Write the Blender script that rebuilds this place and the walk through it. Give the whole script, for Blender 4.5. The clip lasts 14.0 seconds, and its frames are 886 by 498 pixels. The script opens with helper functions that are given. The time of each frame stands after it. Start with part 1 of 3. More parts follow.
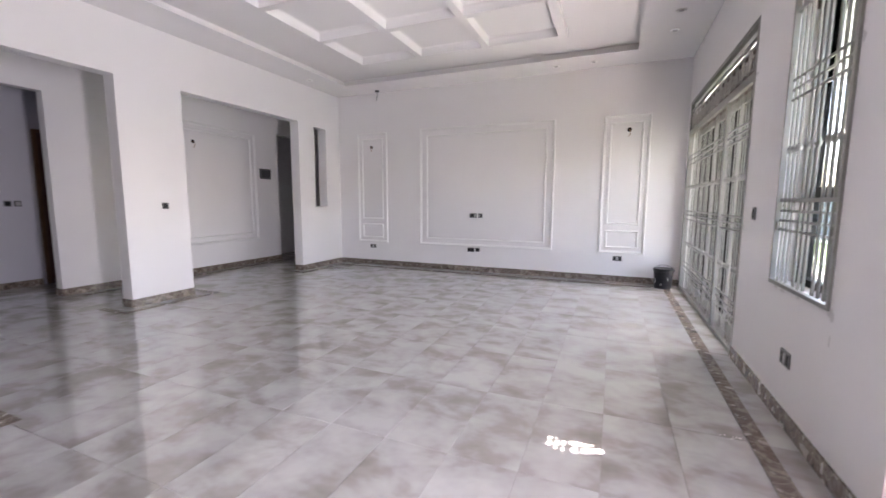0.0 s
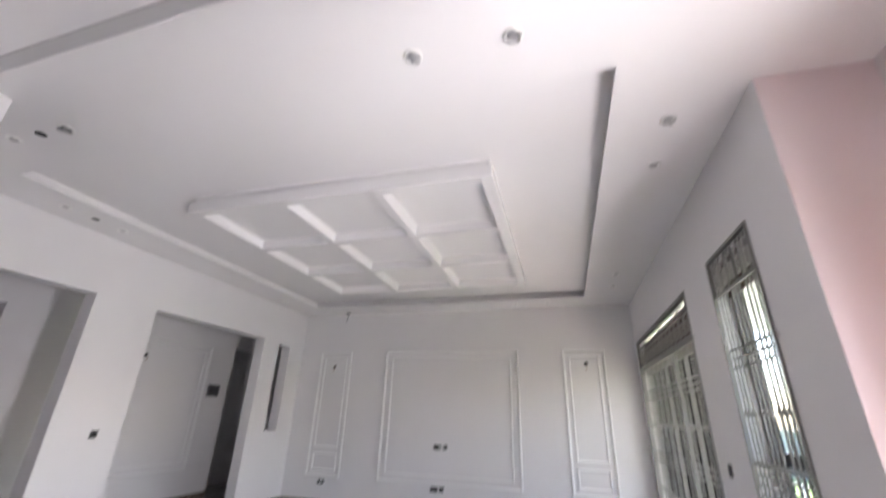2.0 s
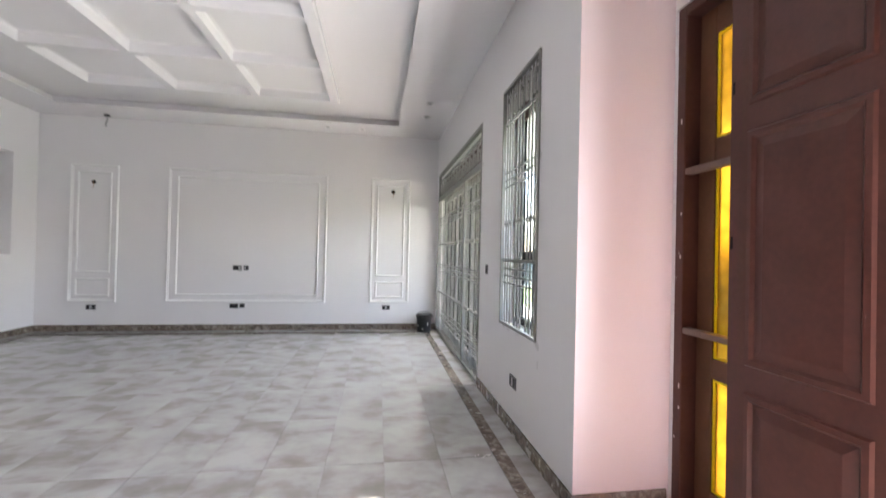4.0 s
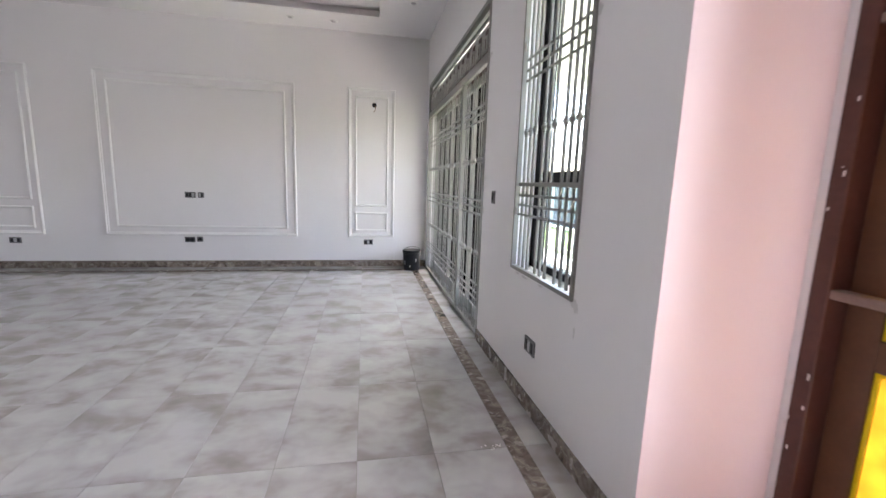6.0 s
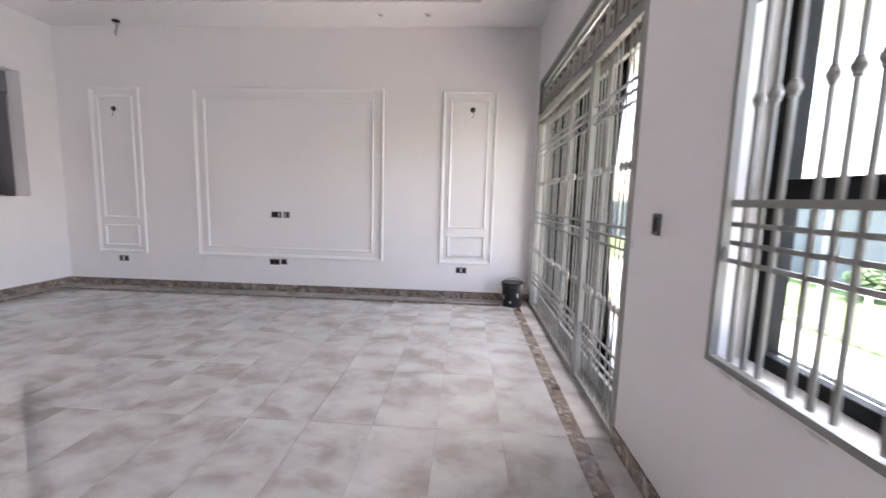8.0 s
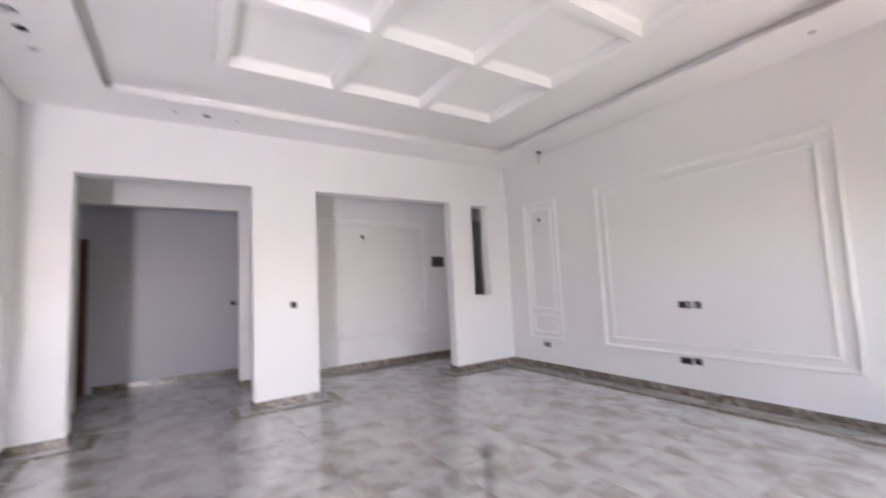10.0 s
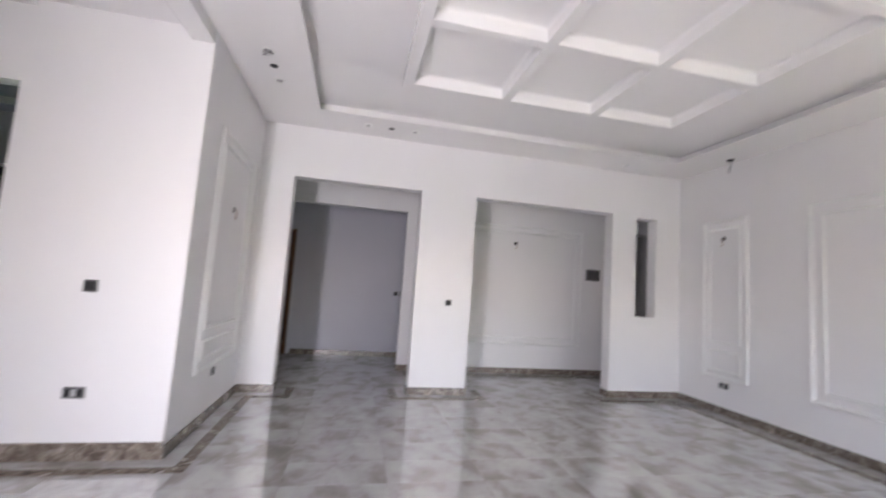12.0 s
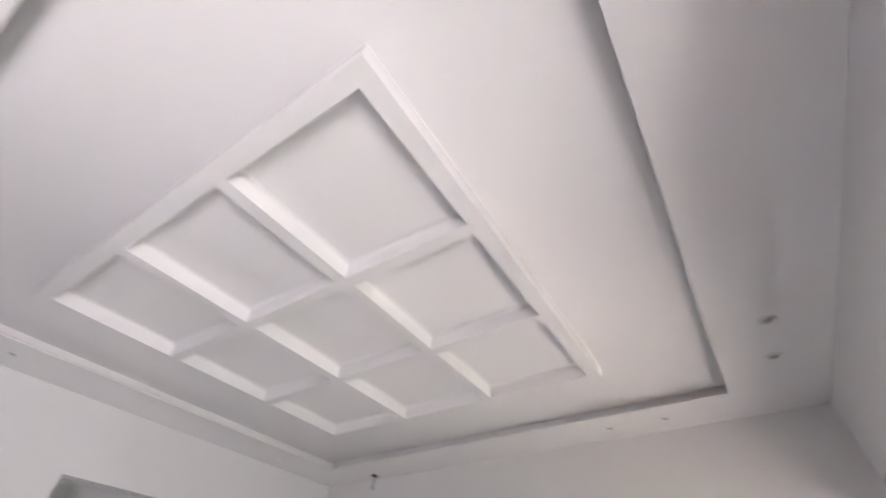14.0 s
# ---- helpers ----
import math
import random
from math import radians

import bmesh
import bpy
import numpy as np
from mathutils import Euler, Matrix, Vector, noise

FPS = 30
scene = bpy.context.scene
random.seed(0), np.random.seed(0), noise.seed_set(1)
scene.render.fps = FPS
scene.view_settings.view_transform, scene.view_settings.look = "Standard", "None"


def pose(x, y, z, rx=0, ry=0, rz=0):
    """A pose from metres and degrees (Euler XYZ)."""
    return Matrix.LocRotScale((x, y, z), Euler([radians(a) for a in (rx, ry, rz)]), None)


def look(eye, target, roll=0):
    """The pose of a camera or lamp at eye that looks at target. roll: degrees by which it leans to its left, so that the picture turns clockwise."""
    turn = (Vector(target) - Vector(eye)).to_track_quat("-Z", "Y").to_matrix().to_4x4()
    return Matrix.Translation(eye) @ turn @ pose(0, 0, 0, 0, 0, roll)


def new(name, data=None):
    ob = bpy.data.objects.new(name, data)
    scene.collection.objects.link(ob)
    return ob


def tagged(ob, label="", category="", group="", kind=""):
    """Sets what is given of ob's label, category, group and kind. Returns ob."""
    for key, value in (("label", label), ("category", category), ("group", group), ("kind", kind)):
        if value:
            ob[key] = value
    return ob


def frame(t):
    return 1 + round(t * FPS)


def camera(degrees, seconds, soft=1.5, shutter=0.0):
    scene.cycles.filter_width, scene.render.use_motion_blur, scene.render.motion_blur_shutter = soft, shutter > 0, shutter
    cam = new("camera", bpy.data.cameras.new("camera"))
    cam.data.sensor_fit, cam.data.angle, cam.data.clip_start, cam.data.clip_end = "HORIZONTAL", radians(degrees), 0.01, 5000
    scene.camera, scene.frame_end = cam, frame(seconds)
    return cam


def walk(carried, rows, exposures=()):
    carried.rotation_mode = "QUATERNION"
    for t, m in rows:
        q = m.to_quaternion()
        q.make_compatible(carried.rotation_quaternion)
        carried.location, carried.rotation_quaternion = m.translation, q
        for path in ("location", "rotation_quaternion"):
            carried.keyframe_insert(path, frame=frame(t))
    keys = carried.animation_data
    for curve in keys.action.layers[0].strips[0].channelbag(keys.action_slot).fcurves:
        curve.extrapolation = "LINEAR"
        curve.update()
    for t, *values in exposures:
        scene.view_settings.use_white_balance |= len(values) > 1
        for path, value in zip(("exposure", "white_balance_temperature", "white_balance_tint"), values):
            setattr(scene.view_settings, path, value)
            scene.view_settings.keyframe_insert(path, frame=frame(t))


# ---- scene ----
cam = camera(95.0, 14.0, shutter=0.5)
PATH = [
    (0, (0.408, 0.994, 1.413), (-0.356, 2.827, 1.179), 0.2),
    (0.5, (0.312, 0.84, 1.371), (-0.581, 2.615, 1.143), -1.4),
    (1, (0.159, 0.731, 1.375), (-0.835, 2.457, 1.192), -1.2),
    (1.5, (0.204, 0.741, 1.488), (-0.574, 2.572, 1.698), 0.7),
    (2, (0.186, 0.69, 1.676), (-0.337, 2.465, 2.435), 1.9),
    (2.5, (0.188, 0.6, 1.686), (-0.086, 2.275, 2.743), 2.5),
    (2.6, (0.21, 0.581, 1.692), (-0.001, 2.273, 2.737), 2.4),
    (3, (0.266, 0.657, 1.673), (0.339, 2.455, 2.544), 1.3),
    (3.5, (0.298, 0.753, 1.533), (0.547, 2.711, 1.857), 1.1),
    (6, (0.446, 1.862, 1.407), (0.827, 3.8, 1.095), 1.9),
    (6.5, (0.435, 2.149, 1.371), (0.708, 4.099, 1.021), 1.6),
    (7, (0.4, 2.479, 1.374), (0.586, 4.448, 1.073), 1.0),
    (7.2, (0.441, 2.584, 1.378), (0.585, 4.561, 1.112), 0.9),
    (9.3, (0.582, 3.587, 1.463), (-0.519, 5.248, 1.296), 0.0),
    (9.5, (0.582, 3.618, 1.44), (-0.74, 5.116, 1.341), -0.7),
    (10, (0.541, 3.497, 1.526), (-1.14, 4.567, 1.698), -2.7),
    (10.5, (0.54, 3.336, 1.623), (-1.282, 4.049, 2.037), -2.9),
    (11, (0.557, 3.325, 1.645), (-1.365, 3.669, 2.078), -0.4),
    (11.5, (0.558, 3.33, 1.559), (-1.428, 3.485, 1.747), 1.9),
    (12, (0.531, 3.394, 1.545), (-1.418, 3.801, 1.736), 4.0),
    (12.5, (0.457, 3.359, 1.671), (-1.245, 4.117, 2.397), 5.3),
    (13, (0.419, 3.334, 1.742), (-0.934, 4.168, 2.955), 5.7),
    (13.5, (0.454, 3.378, 1.81), (-0.621, 4.246, 3.256), 4.9),
    (14, (0.42, 3.374, 1.819), (-0.391, 4.545, 3.223), 2.8),
]
walk(cam, [(t, look(eye, target, roll)) for t, eye, target, roll in PATH], [(0, 3.98, 6680, 19), (1, 3.93, 6680, 18), (1.5, 3.93, 6720, 18), (2.0, 3.63, 6660, 15), (2.5, 3.19, 6640, 13), (3, 3.27, 6640, 12), (3.6, 3.93, 6640, 11), (6, 3.84, 6600, 14), (6.5, 3.84, 6650, 16), (7.2, 3.86, 6680, 18), (9.3, 4.15, 6720, 21), (10, 4.17, 6700, 19), (10.5, 3.96, 6650, 17), (11, 3.83, 6650, 17), (11.5, 4.00, 6650, 16), (12.5, 3.91, 6650, 16), (13.5, 3.64, 6640, 16), (14, 3.76, 6720, 16)])

# ---- light ----
SUN_DIR = Vector((-2.25, -0.81, -3.735)).normalized()      # the way the sunlight travels
world = bpy.data.worlds.new("sky")
scene.world = world
world.use_nodes = True
wn = world.node_tree.nodes
sky = wn.new("ShaderNodeTexSky")
sky.sky_type, sky.sun_disc = "NISHITA", False
sky.sun_elevation = math.asin(-SUN_DIR.z)
sky.sun_rotation = math.atan2(-SUN_DIR.x, -SUN_DIR.y)
sky.air_density, sky.dust_density, sky.ozone_density = 1.0, 2.5, 0.8
wn["Background"].inputs["Strength"].default_value = 0.15
world.node_tree.links.new(sky.outputs[0], wn["Background"].inputs["Color"])
sun = new("sun", bpy.data.lights.new("sun", "SUN"))
sun.data.energy, sun.data.angle, sun.data.color = 4.3, radians(0.35), (1.0, 0.95, 0.88)
sun.matrix_world = look((30, 12, 50), Vector((30, 12, 50)) + SUN_DIR)

# daylight of the open entrance, in its doorway
door_light = new("door_light", bpy.data.lights.new("door_light", "AREA"))
door_light.data.shape, door_light.data.size, door_light.data.size_y = "RECTANGLE", 0.75, 1.9
door_light.data.energy, door_light.data.color = 9.8, (0.95, 0.935, 1.0)
door_light.matrix_world = look((2.11, 1.54, 1.15), (0.0, 1.65, 1.5))
door_light.data.spread = radians(140)


# ---- materials ----
def material(name, colour, rough=0.5, metal=0.0, vary=0.06, scale=3.0, grain=0.03, fine=60.0, bump=0.0, spec=0.5):
    """A painted or plain surface with two scales of variation and fine relief."""
    m = bpy.data.materials.new(name)
    m.use_nodes = True
    n, l = m.node_tree.nodes, m.node_tree.links
    b = n["Principled BSDF"]
    b.inputs["Roughness"].default_value, b.inputs["Metallic"].default_value = rough, metal
    b.inputs["Specular IOR Level"].default_value = spec
    co = n.new("ShaderNodeTexCoord")
    big, small = n.new("ShaderNodeTexNoise"), n.new("ShaderNodeTexNoise")
    big.inputs["Scale"].default_value, big.inputs["Detail"].default_value = scale, 5
    small.inputs["Scale"].default_value, small.inputs["Detail"].default_value = fine, 3
    l.new(co.outputs["Object"], big.inputs["Vector"]), l.new(co.outputs["Object"], small.inputs["Vector"])
    mix = n.new("ShaderNodeMix")
    mix.data_type = "RGBA"
    mix.inputs[6].default_value = [c * (1 - vary) for c in colour] + [1]
    mix.inputs[7].default_value = [min(1, c * (1 + vary)) for c in colour] + [1]
    l.new(big.outputs[0], mix.inputs[0])
    hsv = n.new("ShaderNodeHueSaturation")
    ramp = n.new("ShaderNodeMapRange")
    ramp.inputs[3].default_value, ramp.inputs[4].default_value = 1 - grain, 1 + grain
    l.new(small.outputs[0], ramp.inputs[0]), l.new(ramp.outputs[0], hsv.inputs["Value"])
    l.new(mix.outputs[2], hsv.inputs["Color"]), l.new(hsv.outputs[0], b.inputs["Base Color"])
    if bump:
        bp = n.new("ShaderNodeBump")
        bp.inputs["Strength"].default_value, bp.inputs["Distance"].default_value = bump, 0.004
        l.new(small.outputs[0], bp.inputs["Height"]), l.new(bp.outputs[0], b.inputs["Normal"])
    return m


def marble(name, stops, scale, rough, warp=1.2, joint=None, veins=None, stretch=(1, 1, 1), ior=1.8, detail=4):
    """Polished stone: clouds of colour, different from piece to piece, with soft veins."""
    m = bpy.data.materials.new(name)
    m.use_nodes = True
    n, l = m.node_tree.nodes, m.node_tree.links
    b = n["Principled BSDF"]
    co, info = n.new("ShaderNodeTexCoord"), n.new("ShaderNodeObjectInfo")
    geo = n.new("ShaderNodeNewGeometry")
    add = n.new("ShaderNodeMath")
    l.new(info.outputs["Random"], add.inputs[0]), l.new(geo.outputs["Random Per Island"], add.inputs[1])
    off = n.new("ShaderNodeVectorMath")
    off.operation = "SCALE"
    off.inputs[0].default_value = (37.0, 91.0, 53.0)
    l.new(add.outputs[0], off.inputs["Scale"])
    st = n.new("ShaderNodeVectorMath")
    st.operation = "MULTIPLY"
    st.inputs[1].default_value = stretch
    l.new(co.outputs["Object"], st.inputs[0])
    pos = n.new("ShaderNodeVectorMath")
    l.new(st.outputs[0], pos.inputs[0]), l.new(off.outputs[0], pos.inputs[1])
    t = n.new("ShaderNodeTexNoise")
    t.inputs["Scale"].default_value, t.inputs["Detail"].default_value = scale, detail
    t.inputs["Roughness"].default_value, t.inputs["Distortion"].default_value = 0.55, warp
    l.new(pos.outputs[0], t.inputs["Vector"])
    r = n.new("ShaderNodeValToRGB")
    e = r.color_ramp.elements
    e[0].position, e[0].color = stops[0][0], (*stops[0][1], 1)
    e[1].position, e[1].color = stops[-1][0], (*stops[-1][1], 1)
    for p, c in stops[1:-1]:
        x = e.new(p)
        x.color = (*c, 1)
    l.new(t.outputs[0], r.inputs[0])
    out = r.outputs[0]
    if veins:
        v = n.new("ShaderNodeTexVoronoi")
        v.feature = "DISTANCE_TO_EDGE"
        v.inputs["Scale"].default_value = veins[0]
        wob = n.new("ShaderNodeVectorMath")
        wob.operation = "MULTIPLY_ADD"
        wob.inputs[1].default_value = (0.12, 0.12, 0.12)
        l.new(t.outputs["Color"], wob.inputs[0]), l.new(pos.outputs[0], wob.inputs[2])
        l.new(wob.outputs[0], v.inputs["Vector"])
        vr = n.new("ShaderNodeMapRange")
        vr.inputs[1].default_value, vr.inputs[2].default_value = 0.0, veins[1]
        vr.inputs[3].default_value, vr.inputs[4].default_value = veins[2], 0.0
        l.new(v.outputs["Distance"], vr.inputs[0])
        mx = n.new("ShaderNodeMix")
        mx.data_type = "RGBA"
        mx.inputs[7].default_value = (*veins[3], 1)
        l.new(vr.outputs[0], mx.inputs[0]), l.new(out, mx.inputs[6])
        out = mx.outputs[2]
    l.new(out, b.inputs["Base Color"])
    f = n.new("ShaderNodeTexNoise")
    f.inputs["Scale"].default_value = 9.0
    l.new(co.outputs["Object"], f.inputs["Vector"])
    rr = n.new("ShaderNodeMapRange")
    rr.inputs[3].default_value, rr.inputs[4].default_value = rough * 0.6, rough * 1.5
    l.new(f.outputs[0], rr.inputs[0]), l.new(rr.outputs[0], b.inputs["Roughness"])
    b.inputs["IOR"].default_value = ior
    return m


PAINT = material("white_wall_paint", (0.83, 0.82, 0.83), 0.42, vary=0.025, scale=1.4, grain=0.012, bump=0.06)
PINK = material("pale_pink_wall_paint", (0.83, 0.735, 0.76), 0.45, vary=0.03, scale=1.5, grain=0.012, bump=0.06)
CEIL = material("ceiling_paint", (0.84, 0.83, 0.84), 0.045, vary=0.02, scale=1.0, grain=0.01, bump=0.03)
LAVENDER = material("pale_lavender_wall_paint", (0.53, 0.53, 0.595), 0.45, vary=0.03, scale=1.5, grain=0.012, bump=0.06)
MOULD = material("moulding_paint", (0.85, 0.85, 0.85), 0.4, vary=0.02, grain=0.01)
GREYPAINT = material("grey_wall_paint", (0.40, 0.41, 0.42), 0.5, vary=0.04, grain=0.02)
KITCHEN = material("kitchen_wall_tile", (0.42, 0.41, 0.395), 0.25, vary=0.06, grain=0.03)
TILE = marble("cloudy_porcelain", [(0.28, (0.285, 0.264, 0.245)), (0.42, (0.37, 0.352, 0.336)), (0.50, (0.455, 0.447, 0.44)), (0.64, (0.54, 0.537, 0.533))], 3.1, 0.012, 0.2, stretch=(0.9, 1.15, 1), ior=2.9, detail=3.5)
GROUT = material("grout", (0.24, 0.23, 0.22), 0.8, grain=0.1)
EMPERADOR = marble("brown_marble", [(0.3, (0.075, 0.058, 0.046)), (0.5, (0.17, 0.138, 0.112)), (0.68, (0.29, 0.25, 0.21))], 9.0, 0.24, 1.6, veins=(7.0, 0.035, 0.55, (0.42, 0.37, 0.32)))
# cream darkened for the bars' backlit look; the scrolls keep the lighter cream
GRILLE = material("cream_grille_backlit", (0.235, 0.235, 0.218), 0.38, vary=0.1, scale=7, grain=0.08, fine=120)
DARKMETAL = material("black_window_metal", (0.014, 0.015, 0.016), 0.6, vary=0.15, spec=0.12)
WOOD = material("dark_red_brown_wood", (0.078, 0.031, 0.024), 0.40, vary=0.35, scale=5, grain=0.18, fine=40, bump=0.12, spec=0.4)
WOOD_EDGE = material("raw_brown_wood", (0.13, 0.055, 0.025), 0.5, vary=0.4, scale=6, grain=0.2, fine=45, bump=0.15)
DUSTY = material("dusty_brown_wood", (0.17, 0.12, 0.10), 0.7, vary=0.3, scale=12, grain=0.2, fine=70)
SMEAR = material("grey_plaster_smear", (0.66, 0.65, 0.65), 0.6, vary=0.12, scale=14, grain=0.05)
FLECK = material("splashed_plaster", (0.75, 0.72, 0.70), 0.7)
YELLOW = material("yellow_glass_edge_film", (0.90, 0.70, 0.01), 0.3, vary=0.05)
PLATE = material("grey_switch_plate", (0.12, 0.12, 0.125), 0.35, vary=0.1)
PLATE_LIGHT = material("silver_switch_insert", (0.42, 0.42, 0.43), 0.35, metal=0.4)
GREYDARK = material("dark_grey_plastic", (0.055, 0.055, 0.058), 0.4, vary=0.15)
BLACK = material("black_plastic", (0.012, 0.012, 0.014), 0.35, vary=0.2, spec=0.25)
CREAM = material("cream_scroll_paint", (0.46, 0.45, 0.42), 0.4, vary=0.1, scale=7, grain=0.08, fine=120)
WHITEPLASTIC = material("white_plastic", (0.75, 0.75, 0.74), 0.4)
COPPER = material("bare_wire", (0.30, 0.16, 0.08), 0.4, metal=0.7)
PAVING = material("pale_terrace_paving", (0.42, 0.41, 0.395), 0.7, vary=0.12, scale=2, grain=0.1, bump=0.3)
LAWN = material("lawn", (0.07, 0.13, 0.03), 0.9, vary=0.4, scale=4, grain=0.3, bump=0.6)
LEAF = material("shrub_leaf", (0.06, 0.12, 0.03), 0.6, vary=0.4, scale=5, grain=0.2)
FENCE = material("grey_boundary_wall", (0.17, 0.175, 0.185), 0.8, vary=0.15, scale=2, grain=0.1, bump=0.3)
BLUEBLACK = material("blue_black_door_paint", (0.012, 0.018, 0.026), 0.4, vary=0.2)


def clear_glass(name, tint, ior=1.06):
    """A thin pane: it lets light through, tinted, with a gloss that grows towards grazing."""
    m = bpy.data.materials.new(name)
    m.use_nodes = True
    n, l = m.node_tree.nodes, m.node_tree.links
    n.remove(n["Principled BSDF"])
    clear, gloss, mix, fres = n.new("ShaderNodeBsdfTransparent"), n.new("ShaderNodeBsdfGlossy"), n.new("ShaderNodeMixShader"), n.new("ShaderNodeFresnel")
    clear.inputs["Color"].default_value = (*tint, 1)
    gloss.inputs["Roughness"].default_value = 0.02
    fres.inputs["IOR"].default_value = ior
    l.new(fres.outputs[0], mix.inputs[0]), l.new(clear.outputs[0], mix.inputs[1]), l.new(gloss.outputs[0], mix.inputs[2])
    l.new(mix.outputs[0], n["Material Output"].inputs["Surface"])
    return m


def stained_glass(name, tint, rough):
    m = bpy.data.materials.new(name)
    m.use_nodes = True
    n, l = m.node_tree.nodes, m.node_tree.links
    b = n["Principled BSDF"]
    b.inputs["Roughness"].default_value, b.inputs["Transmission Weight"].default_value, b.inputs["IOR"].default_value = rough, 1.0, 1.3
    t, r, co = n.new("ShaderNodeTexVoronoi"), n.new("ShaderNodeMix"), n.new("ShaderNodeTexCoord")
    r.data_type = "RGBA"
    r.inputs[6].default_value, r.inputs[7].default_value = (*tint, 1), (*[0.45 * c for c in tint], 1)
    t.inputs["Scale"].default_value = 14
    l.new(co.outputs["Object"], t.inputs["Vector"]), l.new(t.outputs["Distance"], r.inputs[0]), l.new(r.outputs[2], b.inputs["Base Color"])
    return m


GLASS = clear_glass("window_glass", (0.93, 0.95, 0.94))
GATE_GLASS = clear_glass("terrace_door_glass", (0.82, 0.80, 0.77))
FILM = clear_glass("clear_plastic_film", (0.985, 0.985, 0.99), 1.18)
AMBER = stained_glass("amber_patterned_glass", (0.27, 0.125, 0.008), 0.3)


# ---- building helpers ----
def box(bm, x0, x1, y0, y1, z0, z1):
    v = [bm.verts.new((x, y, z)) for x in (x0, x1) for y in (y0, y1) for z in (z0, z1)]
    for f in ((0, 1, 3, 2), (4, 6, 7, 5), (0, 4, 5, 1), (2, 3, 7, 6), (0, 2, 6, 4), (1, 5, 7, 3)):
        bm.faces.new([v[i] for i in f])
    return bm


def soft_box(x0, x1, y0, y1, z0, z1, r=0.004, seg=2):
    bm = box(bmesh.new(), x0, x1, y0, y1, z0, z1)
    bmesh.ops.bevel(bm, geom=bm.edges[:], offset=r, segments=seg, affect="EDGES", profile=0.5)
    return bm


def tube(bm, path, r, n=8):
    """A round bar along a list of points."""
    path = [Vector(p) for p in path]
    rings = []
    for i, p in enumerate(path):
        d = (path[min(i + 1, len(path) - 1)] - path[max(i - 1, 0)]).normalized()
        a = d.orthogonal().normalized()
        c = d.cross(a)
        rings.append([bm.verts.new(p + r * (math.cos(6.2832 * k / n) * a + math.sin(6.2832 * k / n) * c)) for k in range(n)])
    for q, w in zip(rings, rings[1:]):
        for k in range(n):
            bm.faces.new((q[k], q[(k + 1) % n], w[(k + 1) % n], w[k]))
    bm.faces.new(rings[0][::-1]), bm.faces.new(rings[-1])
    return bm


def lathe(bm, centre, axis, profile, n=20):
    """Turns (radius, height) pairs round an axis through centre."""
    c, axis = Vector(centre), Vector(axis).normalized()
    a = axis.orthogonal().normalized()
    b = axis.cross(a)
    rings = [[bm.verts.new(c + h * axis + r * (math.cos(6.2832 * k / n) * a + math.sin(6.2832 * k / n) * b)) for k in range(n)] for r, h in profile]
    for q, w in zip(rings, rings[1:]):
        for k in range(n):
            bm.faces.new((q[k], q[(k + 1) % n], w[(k + 1) % n], w[k]))
    bm.faces.new(rings[0][::-1]), bm.faces.new(rings[-1])
    return bm


def part(name, bm, mat, parent=None, label="", smooth=False):
    """Links a bmesh, built in world metres, as one mesh object under a thing or a part."""
    bmesh.ops.recalc_face_normals(bm, faces=bm.faces[:])
    me = bpy.data.meshes.new(name)
    bm.to_mesh(me)
    bm.free()
    if smooth:
        me.polygons.foreach_set("use_smooth", [True] * len(me.polygons))
        me.set_sharp_from_angle(angle=radians(38))
    me.materials.append(mat)
    ob = new(name, me)
    if parent:
        ob.parent = parent
        if parent.type == "EMPTY":
            ob.matrix_parent_inverse = Matrix.Translation(-parent.location)
    if label:
        ob["label"] = label
    return ob


def thing(name, at, label, category, group="", kind=""):
    e = new(name)
    e.location = at
    e.empty_display_size = 0.05
    return tagged(e, label, category, group, kind)


def structure(name, bm, mat, label, category, smooth=False):
    return tagged(part(name, bm, mat, None, "", smooth), label, category, "", "structure")


def holed(axis, c0, c1, u0, u1, v0, v1, holes):
    """A wall from c0 to c1 across the axis ('x' or 'y'), u0..u1 along it and v0..v1 high, with rectangular holes (u0, u1, v0, v1) through it."""
    us = sorted({u0, u1, *[h[i] for h in holes for i in (0, 1) if u0 < h[i] < u1]})
    vs = sorted({v0, v1, *[h[i] for h in holes for i in (2, 3) if v0 < h[i] < v1]})
    solid = {}
    for i in range(len(us) - 1):
        for j in range(len(vs) - 1):
            um, vm = (us[i] + us[i + 1]) / 2, (vs[j] + vs[j + 1]) / 2
            solid[i, j] = not any(h[0] < um < h[1] and h[2] < vm < h[3] for h in holes)
    bm, made = bmesh.new(), {}

    def p(c, u, v):
        k = (c, u, v)
        if k not in made:
            made[k] = bm.verts.new((c, u, v) if axis == "x" else (u, c, v) if axis == "y" else (u, v, c))
        return made[k]

    for (i, j), s in solid.items():
        if not s:
            continue
        a, b, c, d = us[i], us[i + 1], vs[j], vs[j + 1]
        for k in (c0, c1):
            bm.faces.new((p(k, a, c), p(k, b, c), p(k, b, d), p(k, a, d)))
        for (ii, jj), e in (((i - 1, j), (a, c, a, d)), ((i + 1, j), (b, c, b, d)), ((i, j - 1), (a, c, b, c)), ((i, j + 1), (a, d, b, d))):
            if not solid.get((ii, jj)):
                bm.faces.new((p(c0, e[0], e[1]), p(c1, e[0], e[1]), p(c1, e[2], e[3]), p(c0, e[2], e[3])))
    return bm


